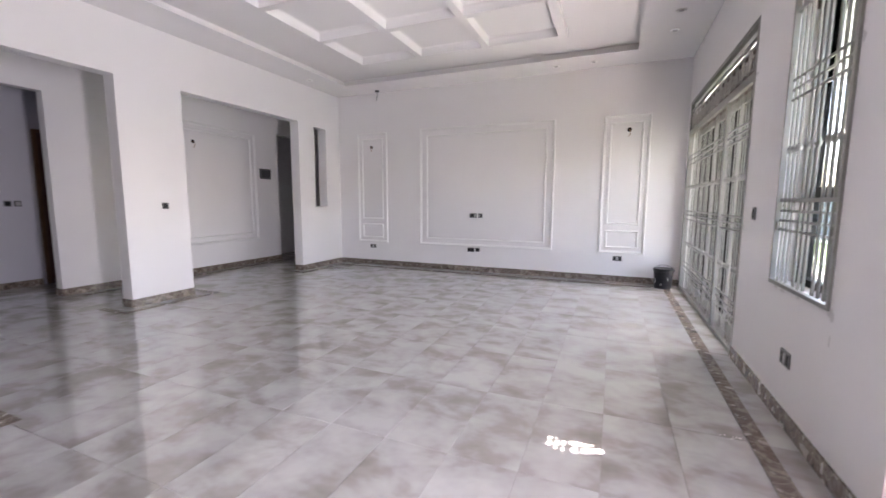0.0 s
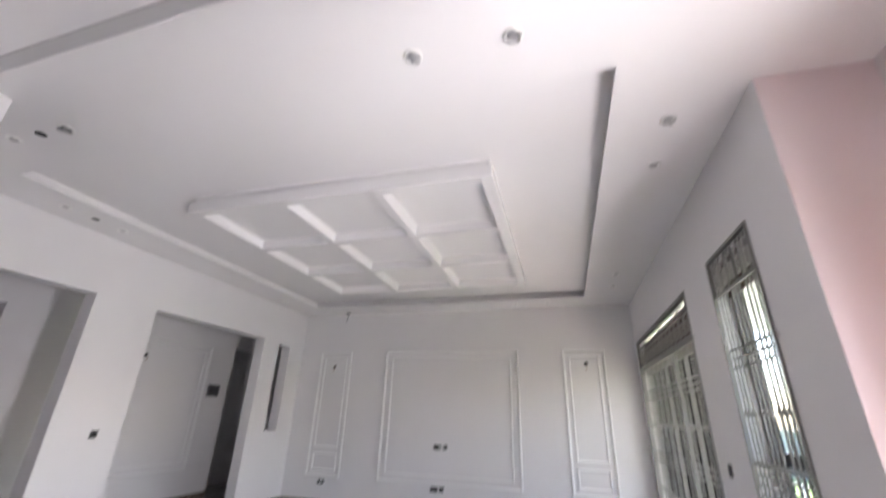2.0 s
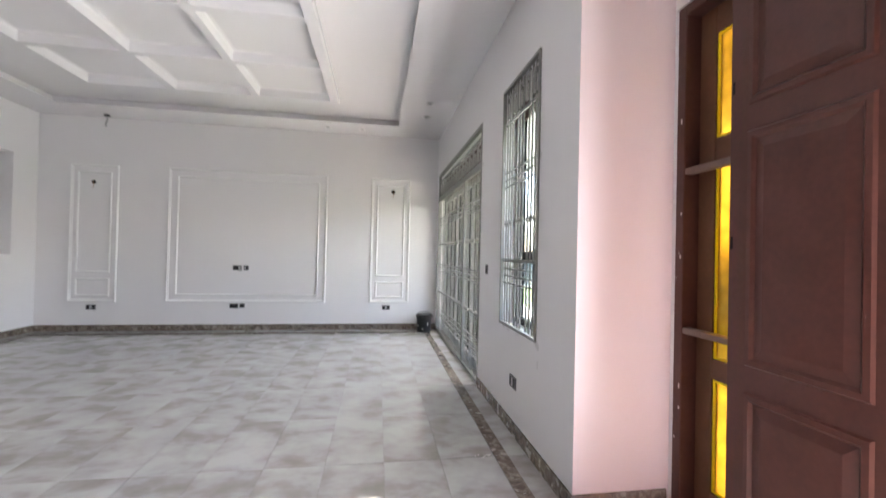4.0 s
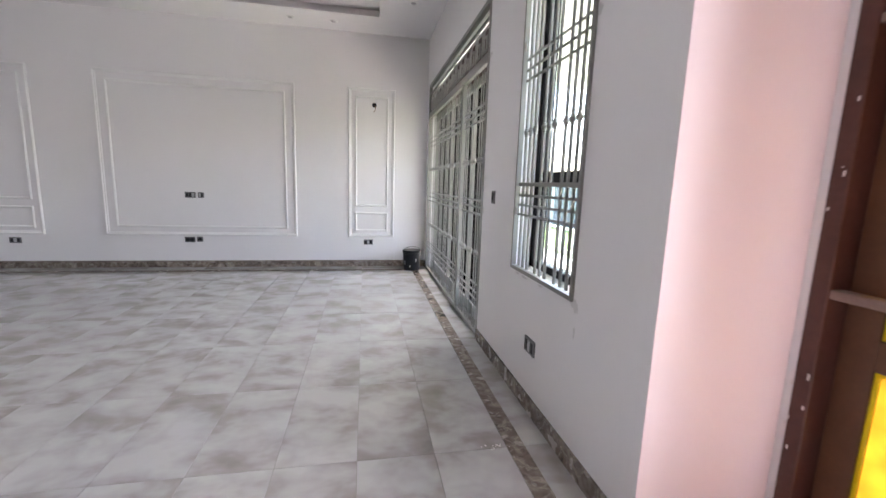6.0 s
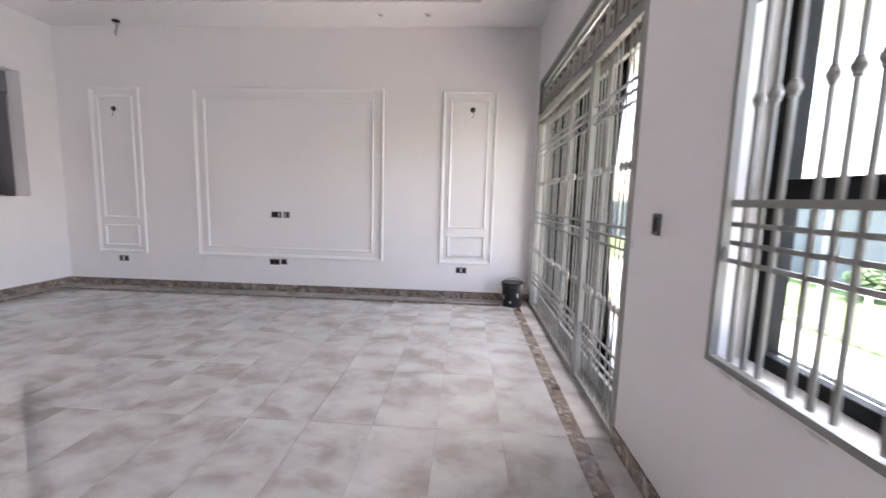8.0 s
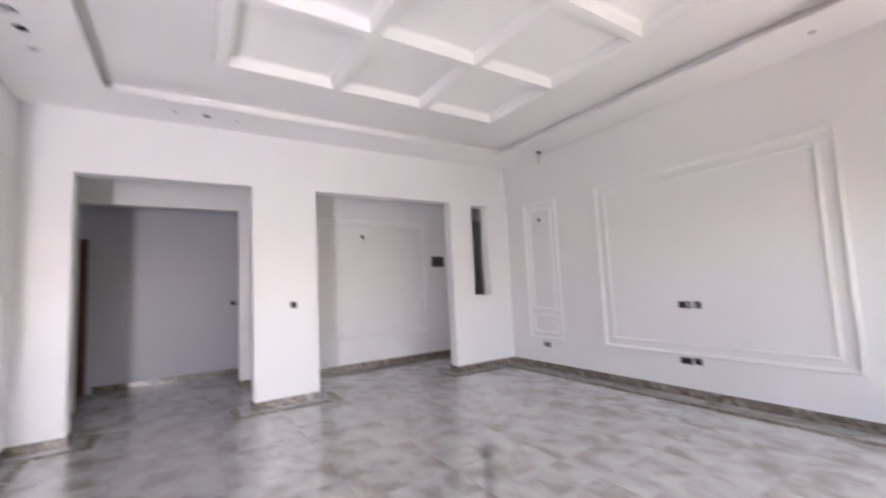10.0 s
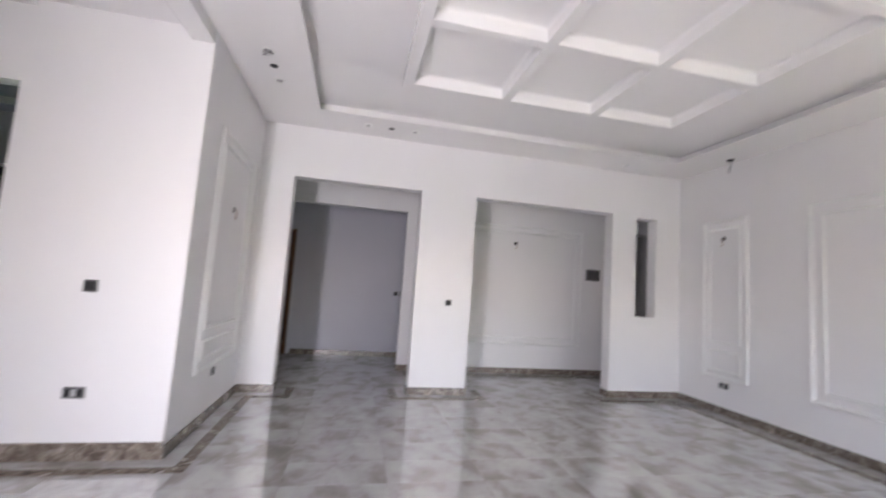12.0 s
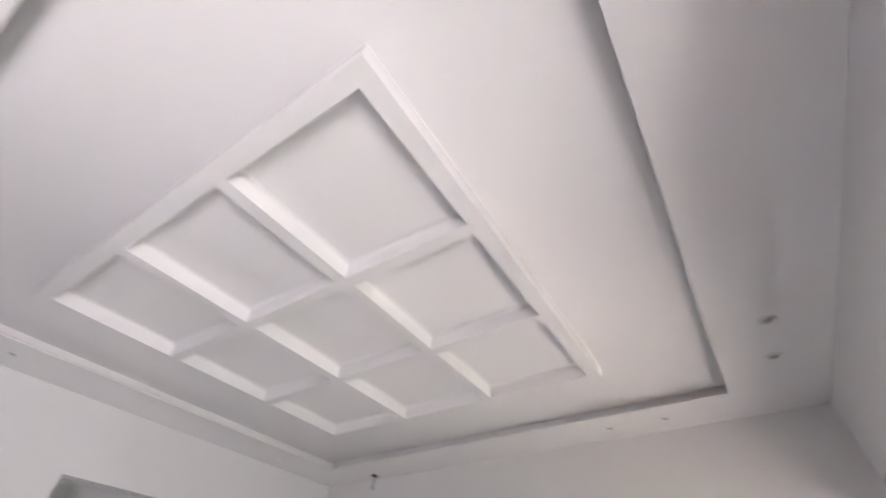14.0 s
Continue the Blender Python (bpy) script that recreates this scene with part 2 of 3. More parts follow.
def rect_frame(bm, face, u0, u1, v0, v1, profile):
    """A mitred frame round a rectangle on a face(u, v, h): profile gives (inset, height) from the outer edge inwards."""
    loops = [[bm.verts.new(face(u, v, h)) for u, v in ((u0 + i, v0 + i), (u1 - i, v0 + i), (u1 - i, v1 - i), (u0 + i, v1 - i))] for i, h in profile]
    for q, w in zip(loops, loops[1:]):
        for k in range(4):
            bm.faces.new((q[k], q[(k + 1) % 4], w[(k + 1) % 4], w[k]))
    return bm


# ---- the plan ----
XL, XR, YF = -5.37, 1.47, 8.743          # inner faces of the living room's walls
ZS, ZT, ZC = 3.692, 3.82, 3.623          # soffit, tray ceiling, underside of the coffer beams
TOP = 4.1
XK, YK = -3.30, 1.98                    # kitchen block: its face and its return
XD, YD = 2.08, 3.085                      # entrance wall and the return beside it
XW = -7.0                               # lobby wall behind the two wide openings
XBK = -8.35                             # back of the rooms behind the lobby
YB = -3.6                                # wall behind the start
HEAD = 2.965
OPEN1, OPEN2, SLIT = (2.435, 4.25, -1, HEAD), (5.10, 7.45, -1, HEAD), (7.90, 8.275, 1.30, 2.93)
WIN = (3.66, 4.51, 0.865, 2.97)
GATE = (5.325, 8.61, -1, 2.97)

structure("wall_west", holed("x", XL - 0.2, XL, YK, YF, 0, TOP, [OPEN1, OPEN2, SLIT]), PAINT, "white painted wall with two wide openings and a slit", "wall")
structure("wall_north", holed("y", YF, YF + 0.2, XL - 0.2, XR + 0.2, 0, TOP, []), PAINT, "white painted wall with moulded panels", "wall")
structure("wall_east", holed("x", XR, XR + 0.2, YD, YF, 0, TOP, [WIN, GATE]), PAINT, "white painted wall with a barred window and grille doors", "wall")
structure("wall_return", holed("y", YD, YD + 0.2, XR + 0.2, XD + 0.2, 0, TOP, []), PINK, "pale pink painted wall beside the entrance door", "wall")
structure("wall_return_face", holed("y", YD - 0.004, YD, XR, XD, 0, 3.70, []), PINK, "pale pink painted wall beside the entrance door", "wall")
structure("wall_entrance", holed("x", XD, XD + 0.2, YB, YD, 0, TOP, [(1.07, 3.065, -1, 2.965)]), PAINT, "white painted wall around the entrance door", "wall")
structure("wall_kitchen", holed("x", XK - 0.15, XK, YB, YK, 0, TOP, [(-1.4, 0.595, 1.085, 2.985)]), PAINT, "white painted wall with a serving hatch", "wall")
structure("wall_kitchen_return", holed("y", YK - 0.15, YK, -6.75, XK - 0.15, 0, TOP, []), PAINT, "white painted return wall with moulded panel", "wall")
# the opening is added out of view, only to brighten the kitchen
structure("wall_south", holed("y", YB - 0.2, YB, -6.75, XD + 0.2, 0, TOP, [(-5.4, -4.85, 1.25, 2.1)]), PAINT, "white wall with an added unseen opening to light the kitchen", "wall")
structure("wall_lobby", holed("x", XW - 0.15, XW, YK - 0.15, 10.4, 0, TOP, [(2.2, 4.25, -1, 2.92), (8.54, 9.6, -1, 2.96)]), PAINT, "white painted lobby wall with moulded panel", "wall")
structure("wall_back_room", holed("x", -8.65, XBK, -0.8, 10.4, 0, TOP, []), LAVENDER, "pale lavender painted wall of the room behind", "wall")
structure("wall_back_end", holed("y", -0.8, -0.6, XBK, -6.75, 0, TOP, []), PAINT, "plain white wall closing the room behind", "wall")
structure("wall_lobby_end", holed("y", 10.4, 10.6, -8.65, XL, 0, TOP, []), PAINT, "plain white wall closing the lobby", "wall")
structure("wall_lobby_side", holed("x", XL - 0.2, XL, YF + 0.2, 10.4, 0, TOP, []), PAINT, "plain white lobby side wall", "wall")
structure("wall_lobby_recess", holed("x", -7.85, -7.75, 8.1, 10.4, 0, TOP, []), PAINT, "plain white wall behind the lobby doorway", "wall")
structure("wall_kitchen_back", holed("x", -6.75, -6.6, YB, YK, 0, TOP, [(-2.32, -1.42, -1, 2.93)]), KITCHEN, "grey tiled kitchen wall", "wall")

# ceilings, each one mesh
TRAY = (-4.67, 0.642, 2.78, 8.05)


def up(u, v, h):
    return (u, v, ZS + h)


bm = holed("z", ZS, ZS + 0.012, XL, XR, YK, YF, [(TRAY[0] - 0.012, TRAY[1] + 0.012, TRAY[2] - 0.012, TRAY[3] + 0.012)])
rect_frame(bm, up, *TRAY, [(-0.02, -0.0006), (0.0, -0.0006), (0.0, 0.016), (-0.004, 0.019), (-0.118, 0.019), (-0.118, 0.1276)])
box(bm, TRAY[0] - 0.13, TRAY[1] + 0.13, TRAY[2] - 0.13, TRAY[3] + 0.13, ZT, ZT + 0.03)
box(bm, XR, XD, YK, YD - 0.004, ZS, ZS + 0.03)
structure("ceiling_living", bm, CEIL, "white ceiling with a stepped recessed tray", "ceiling", True)

# coffer: a raised grid of nine cells under the tray
CX = (-3.60, -0.28)
CY = (3.70, 7.01)
bw, iw = 0.107, 0.095
cells = []
for i in range(3):
    for j in range(3):
        sx, sy = (CX[1] - CX[0] - 2 * bw - 2 * iw) / 3, (CY[1] - CY[0] - 2 * bw - 2 * iw) / 3
        x, y = CX[0] + bw + i * (sx + iw), CY[0] + bw + j * (sy + iw)
        cells.append((x, x + sx, y, y + sy))
bm = holed("z", ZC, ZC + 0.008, *CX, *CY, cells)
for c in cells:
    rect_frame(bm, lambda u, v, h: (u, v, ZC + 0.008 + h), *c, [(0, 0), (0.002, 0.003), (0.006, 0.07), (0.012, 0.09), (0.026, 0.101), (0.05, 0.104)])
    box(bm, c[0] + 0.03, c[1] - 0.03, c[2] + 0.03, c[3] - 0.03, ZC + 0.1121, ZC + 0.125)
rect_frame(bm, lambda u, v, h: (u, v, ZC + 0.008 + h), CX[0], CX[1], CY[0], CY[1], [(0, 0), (-0.002, 0.004), (-0.002, 0.112), (0.003, 0.116), (0.035, 0.118), (0.035, 0.17), (0.02, ZT - ZC - 0.0081)])
structure("ceiling_coffer", bm, CEIL, "white coffered ceiling panel with nine cells", "ceiling", True)

bm = bmesh.new()
prof = [(YK, TOP), (YK, 3.58), (1.745, 3.58), (1.735, 3.585), (1.705, 3.68), (1.695, TOP)]
ends = [[bm.verts.new((x, y if y == YK else y - 0.026 * (x + 1), z)) for y, z in prof] for x in (XK, XD)]
bm.faces.new(ends[0]), bm.faces.new(ends[1][::-1])
for k in range(len(prof)):
    m = (k + 1) % len(prof)
    bm.faces.new((ends[0][m], ends[0][k], ends[1][k], ends[1][m]))
bmesh.ops.recalc_face_normals(bm, faces=bm.faces[:])
box(bm, XK, XD, YB, 0.62, 3.64, TOP)
structure("ceiling_beam", bm, CEIL, "white ceiling beams over the dining side", "ceiling")
bm = box(bmesh.new(), XK, XD, 0.62, 1.78, 3.70, 3.73)
structure("ceiling_dining", bm, CEIL, "plain white dining side ceiling", "ceiling")
bm = box(bmesh.new(), XBK, XL - 0.2, YK, 10.4, 3.5, 3.55)
box(bm, XBK, -6.75, -0.6, YK, 3.5, 3.55)
structure("ceiling_lobby", bm, CEIL, "white lobby ceiling", "ceiling")
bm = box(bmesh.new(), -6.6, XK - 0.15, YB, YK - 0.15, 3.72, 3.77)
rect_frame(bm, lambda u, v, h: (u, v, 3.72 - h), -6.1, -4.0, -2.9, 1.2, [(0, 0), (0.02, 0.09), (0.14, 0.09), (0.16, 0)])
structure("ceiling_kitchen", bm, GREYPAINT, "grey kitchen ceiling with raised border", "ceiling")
structure("roof", holed("z", TOP, TOP + 0.2, -8.65, XD + 0.2, YB - 0.2, 10.6, [(-8.7, -6.75, YB - 0.3, -0.8)]), PAVING, "flat roof slab", "roof")

# floor bed and the ground outside
floor = structure("floor", box(bmesh.new(), -8.8, XD + 0.2, YB - 0.2, 10.6, -0.25, 0.0), GROUT, "polished cloudy grey porcelain floor tiles", "floor")
structure("ground", box(bmesh.new(), -60, 90, -70, 90, -0.6, -0.10), LAWN, "green lawn around the house", "ground")
structure("pavement", box(bmesh.new(), XD + 0.2, 4.75, -6, 40, -0.30, -0.04), PAVING, "pale paved terrace outside the windows", "terrace")


# ---- marble skirting ----
def skirt(name, bm):
    return tagged(part(name, bm, EMPERADOR), "brown marble skirting along the wall", "skirting", "", "structure")


SK, SH = 0.014, 0.108
runs = [
    (XL, XL + SK, YK + SK, OPEN1[0]), (XL, XL + SK, OPEN1[1], OPEN2[0]), (XL, XL + SK, OPEN2[1], YF - SK),
    (XL + SK, XR - SK, YF - SK, YF), (XR - SK, XR, YD, GATE[0]), (XR - SK, XR, GATE[1], YF - SK), (XR - SK, XD - 0.02, YD - 0.004 - SK, YD - 0.004),
    (XK, XK + SK, YB, YK), (XL, XK + SK, YK, YK + SK),
    (XL - 0.2, XL, OPEN1[1] - SK, OPEN1[1]), (XL - 0.2, XL, OPEN2[0], OPEN2[0] + SK), (XL - 0.2, XL, OPEN2[1] - SK, OPEN2[1]), (XL - 0.2, XL, OPEN1[0], OPEN1[0] + SK),
    (XW, XW + SK, 4.25, 8.54), (XW - 0.15, XW, 4.25 - SK, 4.25), (XBK, XBK + SK, 2.2, 4.6), (XD - SK, XD, YB, 1.07),
]
for r in runs:
    skirt("baseboard", box(bmesh.new(), *r, 0.0, 0.14 if r[0] == XK else SH))


# ---- wall panels of moulding ----
BEAD = [(0, 0), (0.002, 0.018), (0.012, 0.030), (0.024, 0.028), (0.03, 0.014), (0.042, 0.012), (0.05, 0.0)]
THIN = [(0, 0), (0.002, 0.014), (0.012, 0.024), (0.024, 0.020), (0.034, 0.0)]


def wall_panel(name, face, outer, inners, label, at):
    t = thing(name, at, label, "wall panel", "moulded wall panels")
    part("outer_moulding", rect_frame(bmesh.new(), face, *outer, BEAD), MOULD, t)
    for r in inners:
        part("inner_moulding", rect_frame(bmesh.new(), face, *r, THIN), MOULD, t)
    return t


def north(u, v, h):
    return (u, YF - h, v)


def return_face(u, v, h):
    return (u, YK + h, v)


def lobby(u, v, h):
    return (XW + h, u, v)


wall_panel("wall_panel", north, (-3.345, -0.615, 0.505, 2.885), [(-3.20, -0.76, 0.625, 2.75)], "large white moulded panel with double frame on the wall", (-1.98, YF, 0.505))
wall_panel("wall_panel", north, (0.189, 0.935, 0.505, 2.882), [(0.295, 0.83, 1.01, 2.76), (0.295, 0.83, 0.60, 0.915)], "narrow white moulded panel with a small lower field", (0.56, YF, 0.505))
wall_panel("wall_panel", north, (-4.875, -4.127, 0.505, 2.87), [(-4.77, -4.235, 1.01, 2.75), (-4.77, -4.235, 0.60, 0.915)], "narrow white moulded panel with a small lower field", (-4.5, YF, 0.505))
wall_panel("wall_panel", return_face, (-5.08, -3.76, 0.56, 2.995), [(-4.96, -3.88, 0.97, 2.87), (-4.96, -3.88, 0.67, 0.87)], "white moulded panel with a lower field on the return wall", (-4.4, YK, 0.56))
wall_panel("wall_panel", lobby, (5.2, 7.89, 0.55, 2.88), [(5.33, 7.76, 0.67, 2.76)], "large white moulded panel on the lobby wall", (XW, 6.5, 0.55))


# ---- grille window ----
def knuckle(bm, x, y, z, s=1.0):
    return lathe(bm, (x, y, z), (0, 0, 1), [(0.009 * s, -0.035 * s), (0.017 * s, -0.028 * s), (0.017 * s, -0.02 * s), (0.024 * s, -0.006 * s), (0.024 * s, 0.006 * s), (0.017 * s, 0.02 * s), (0.017 * s, 0.028 * s), (0.009 * s, 0.035 * s)], 8)


def bar(y0, y1, z0, z1, x, d=0.012):
    return soft_box(x - d / 2, x + d / 2, y0, y1, z0, z1, 0.0015, 1)


def scrolls(parent, y0, y1, z0, z1, x, count):
    """A frieze of square scrolls between two rails."""
    w = (y1 - y0) / count
    for k in range(count):
        a, b = y0 + k * w + 0.012, y0 + (k + 1) * w - 0.012
        h = (z1 - z0)
        bm = bmesh.new()
        lo, hi, m = z0 + 0.16 * h, z1 - 0.16 * h, (a + b) / 2
        pts = [(a, z0), (a, hi), (b - 0.03, hi), (b - 0.03, lo), (m - 0.02, lo), (m - 0.02, (lo + hi) / 2 + 0.02), (m + 0.02, (lo + hi) / 2 + 0.02)]
        for (p, q), (r, s) in zip(pts, pts[1:]):
            box(bm, x - 0.006, x + 0.006, min(p, r) - 0.010, max(p, r) + 0.010, min(q, s) - 0.010, max(q, s) + 0.010)
        part("scroll", bm, CREAM, parent)


win = thing("window_1", (XR + 0.1, 4.07, WIN[2]), "barred window with cream steel grille and black frame", "window", "", "structure")
y0, y1, z0, z1 = WIN
gx = XR + 0.004
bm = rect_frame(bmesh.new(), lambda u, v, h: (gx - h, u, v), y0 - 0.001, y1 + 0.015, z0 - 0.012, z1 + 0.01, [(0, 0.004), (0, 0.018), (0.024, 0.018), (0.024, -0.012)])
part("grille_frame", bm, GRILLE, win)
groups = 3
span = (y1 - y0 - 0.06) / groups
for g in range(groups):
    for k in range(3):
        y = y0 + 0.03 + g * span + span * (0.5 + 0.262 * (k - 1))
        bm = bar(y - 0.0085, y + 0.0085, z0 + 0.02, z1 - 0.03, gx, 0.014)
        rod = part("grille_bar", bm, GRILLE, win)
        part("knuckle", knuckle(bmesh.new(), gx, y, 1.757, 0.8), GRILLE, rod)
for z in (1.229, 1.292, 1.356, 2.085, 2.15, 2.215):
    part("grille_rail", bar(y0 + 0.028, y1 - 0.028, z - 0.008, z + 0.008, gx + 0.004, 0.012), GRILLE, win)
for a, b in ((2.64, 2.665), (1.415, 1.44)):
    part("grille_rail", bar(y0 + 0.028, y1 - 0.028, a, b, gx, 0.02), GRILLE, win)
scrolls(win, y0 + 0.03, y1 - 0.03, 2.67, z1 - 0.035, gx, 5)
ox = XR + 0.16
part("transom_panel", soft_box(ox - 0.062, ox - 0.043, y0 + 0.002, y1 - 0.002, 2.655, z1 - 0.002, 0.002, 1), WOOD, win, "dark brown transom panel behind the scrolls")
for n, (a, b, c, d) in (("frame_stile", (y0, y0 + 0.05, z0, z1)), ("frame_stile", (y1 - 0.055, y1, z0, z1)), ("frame_rail", (y0 + 0.05, y1 - 0.05, z0, z0 + 0.05)), ("frame_rail", (y0 + 0.05, y1 - 0.05, z1 - 0.05, z1)), ("casement_rail", (y0 + 0.05, y1 - 0.055, 1.425, 1.51))):
    part(n, soft_box(ox - 0.04, ox + 0.04, a + 0.001, b - 0.001, c + 0.001, d - 0.001, 0.003, 1), DARKMETAL, win)
part("stay_handle", tube(bmesh.new(), [(ox - 0.045, 4.09, 1.49), (ox - 0.055, 4.09, 1.56), (ox - 0.05, 4.09, 1.65)], 0.008), BLACK, win)
for a, b, c, d in ((y0 + 0.05, y1 - 0.055, 1.51, z1 - 0.05), (y0 + 0.05, y1 - 0.055, z0 + 0.05, 1.425)):
    o = part("pane", box(bmesh.new(), ox - 0.002, ox + 0.002, a, b, c, d), GLASS, win)
    o.visible_shadow = False
part("window_sill", soft_box(XR - 0.004, XR + 0.12, y0 + 0.002, y1 - 0.002, z0 - 0.004, z0 + 0.002, 0.001, 1), PAINT, win)

# ---- grille doors of the terrace ----
gate = thing("door_1", (XR, 6.97, 0), "wide cream steel grille doors to the terrace, closed", "grille door", "", "structure")
y0, y1, z1 = GATE[0], GATE[1], GATE[3]
gx = XR + 0.02
ZR = 2.50
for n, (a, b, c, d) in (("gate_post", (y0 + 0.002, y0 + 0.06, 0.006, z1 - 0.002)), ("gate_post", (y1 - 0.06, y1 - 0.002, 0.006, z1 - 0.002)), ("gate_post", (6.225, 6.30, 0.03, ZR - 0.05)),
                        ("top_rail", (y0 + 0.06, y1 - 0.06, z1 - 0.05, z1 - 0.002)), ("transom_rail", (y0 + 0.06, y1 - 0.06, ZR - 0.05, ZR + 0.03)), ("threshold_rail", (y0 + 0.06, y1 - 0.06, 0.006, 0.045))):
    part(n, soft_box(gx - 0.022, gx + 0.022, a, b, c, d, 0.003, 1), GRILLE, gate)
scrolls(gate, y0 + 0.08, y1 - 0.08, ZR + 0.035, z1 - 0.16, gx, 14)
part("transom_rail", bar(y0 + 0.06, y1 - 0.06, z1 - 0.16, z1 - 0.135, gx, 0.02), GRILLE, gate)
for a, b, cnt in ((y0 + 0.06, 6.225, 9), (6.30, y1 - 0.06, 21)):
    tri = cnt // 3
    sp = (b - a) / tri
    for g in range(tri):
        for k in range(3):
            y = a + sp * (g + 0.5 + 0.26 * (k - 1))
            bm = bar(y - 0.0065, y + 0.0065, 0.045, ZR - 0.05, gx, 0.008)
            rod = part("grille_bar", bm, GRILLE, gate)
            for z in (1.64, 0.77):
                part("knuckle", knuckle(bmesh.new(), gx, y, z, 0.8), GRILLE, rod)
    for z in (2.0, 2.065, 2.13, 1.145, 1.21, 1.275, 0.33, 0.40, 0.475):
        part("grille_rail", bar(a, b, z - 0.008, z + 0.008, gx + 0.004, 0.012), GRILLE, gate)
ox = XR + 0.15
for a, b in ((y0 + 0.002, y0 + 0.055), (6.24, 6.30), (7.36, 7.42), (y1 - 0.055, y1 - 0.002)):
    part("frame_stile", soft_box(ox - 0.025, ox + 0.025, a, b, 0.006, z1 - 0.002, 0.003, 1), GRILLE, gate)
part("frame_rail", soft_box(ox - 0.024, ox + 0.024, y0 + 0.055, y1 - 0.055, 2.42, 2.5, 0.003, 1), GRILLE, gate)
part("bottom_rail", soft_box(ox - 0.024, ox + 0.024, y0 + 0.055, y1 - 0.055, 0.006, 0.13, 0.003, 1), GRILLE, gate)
part("transom_panel", soft_box(ox - 0.02, ox + 0.02, y0 + 0.056, y1 - 0.056, 2.502, 2.925, 0.003, 1), WOOD, gate, "dark brown transom panel behind the scrolls")
for a, b in ((y0 + 0.055, 6.24), (6.30, 7.36), (7.42, y1 - 0.055)):
    o = part("pane", box(bmesh.new(), ox - 0.002, ox + 0.002, a, b, 0.13, 2.42), GATE_GLASS, gate)
    o.visible_shadow = False

# ---- entrance door ----
ent = thing("door_2", (XD, 2.0, 0), "dark red-brown panelled wooden entrance door, half open", "door", "", "structure")
HD = 2.95
for n, b in (("door_jamb", (XD - 0.012, XD + 0.16, 2.98, 3.042, 0.006, HD)), ("door_jamb", (XD - 0.012, XD + 0.16, 1.072, 1.13, 0.006, HD)), ("door_head", (XD - 0.012, XD + 0.16, 1.13, 2.98, 2.89, HD)), ("mullion", (XD + 0.02, XD + 0.16, 2.61, 2.67, 0.006, 2.89))):
    part(n, soft_box(*b, 0.004, 1), WOOD, ent)
part("plaster_strip", soft_box(XD - 0.006, XD + 0.1, 3.043, 3.064, 0.006, HD, 0.003, 1), PAINT, ent, "white plaster strip beside the jamb")
for z in (1.05, 1.965):
    part("sidelight_bar", soft_box(XD - 0.008, XD + 0.05, 2.665, 2.98, z, z + 0.035, 0.006, 2), DUSTY, ent)
gxx = XD + 0.11
part("sidelight_stile", soft_box(gxx - 0.025, gxx + 0.025, 2.87, 2.98, 0.006, 2.89, 0.003, 1), WOOD_EDGE, ent)
for a, b in ((0.01, 0.2), (0.82, 0.93), (2.02, 2.15), (2.74, 2.89)):
    part("sidelight_rail", soft_box(gxx - 0.024, gxx + 0.024, 2.671, 2.87, a, b, 0.003, 1), WOOD_EDGE, ent)
for a, b in ((0.2, 0.82), (0.93, 2.02), (2.15, 2.74)):
    o = part("pane", box(bmesh.new(), gxx - 0.004, gxx + 0.004, 2.671, 2.87, a, b), AMBER, ent, "amber patterned glass")
    bm = rect_frame(bmesh.new(), lambda u, v, h: (gxx - 0.006 - h, u, v), 2.672, 2.869, a + 0.002, b - 0.002, [(0, 0), (0, 0.008), (0.013, 0.008), (0.013, 0)])
    part("yellow_edge", bm, YELLOW, o, "bright yellow protective film")


def leaf(name, w, h, label):
    """A panelled leaf in its own axes: w along x from the hinge, h high, 45 mm thick, at the world's origin."""
    bm = box(bmesh.new(), 0, w, -0.0225, 0.0225, 0, h)
    bmesh.ops.bevel(bm, geom=bm.edges[:], offset=0.004, segments=1, affect="EDGES")
    o = part(name, bm, WOOD)
    for s in (1, -1):
        for f in ((0.10, w - 0.10, 0.14, 0.85), (0.10, w - 0.10, 0.97, 2.06), (0.10, w - 0.10, 2.18, h - 0.12)):
            bm = rect_frame(bmesh.new(), lambda u, v, d: (u, s * (0.0227 + d), v), *f, [(0, 0), (0.008, 0.012), (0.03, 0.014), (0.04, 0.004), (0.045, 0.0), (0.09, 0.012)])
            a = [bm.verts.new((u, s * 0.0345, v)) for u, v in ((f[0] + 0.09, f[2] + 0.09), (f[1] - 0.09, f[2] + 0.09), (f[1] - 0.09, f[3] - 0.09), (f[0] + 0.09, f[3] - 0.09))]
            bm.faces.new(a)
            part("raised_panel", bm, WOOD, o)
    for z in (1.54, 2.29):
        part("bolt", soft_box(w - 0.026, w - 0.014, 0.0226, 0.0275, z - 0.03, z + 0.03, 0.001, 1), DARKMETAL, o, "small black bolt")
    return tagged(o, label, "door leaf")


l1 = leaf("door_leaf", 0.70, 2.865, "closed dark brown panelled door leaf")
l1.matrix_world = pose(XD - 0.03, 1.93, 0.02, 0, 0, 90)
l2 = leaf("door_leaf", 0.78, 2.865, "open dark brown panelled door leaf")
l2.matrix_world = pose(XD - 0.02, 1.13, 0.02, 0, 0, 151)
for o in (l1, l2):
    o.parent = ent
    o.matrix_parent_inverse = Matrix.Translation(-ent.location)
    del o["category"]

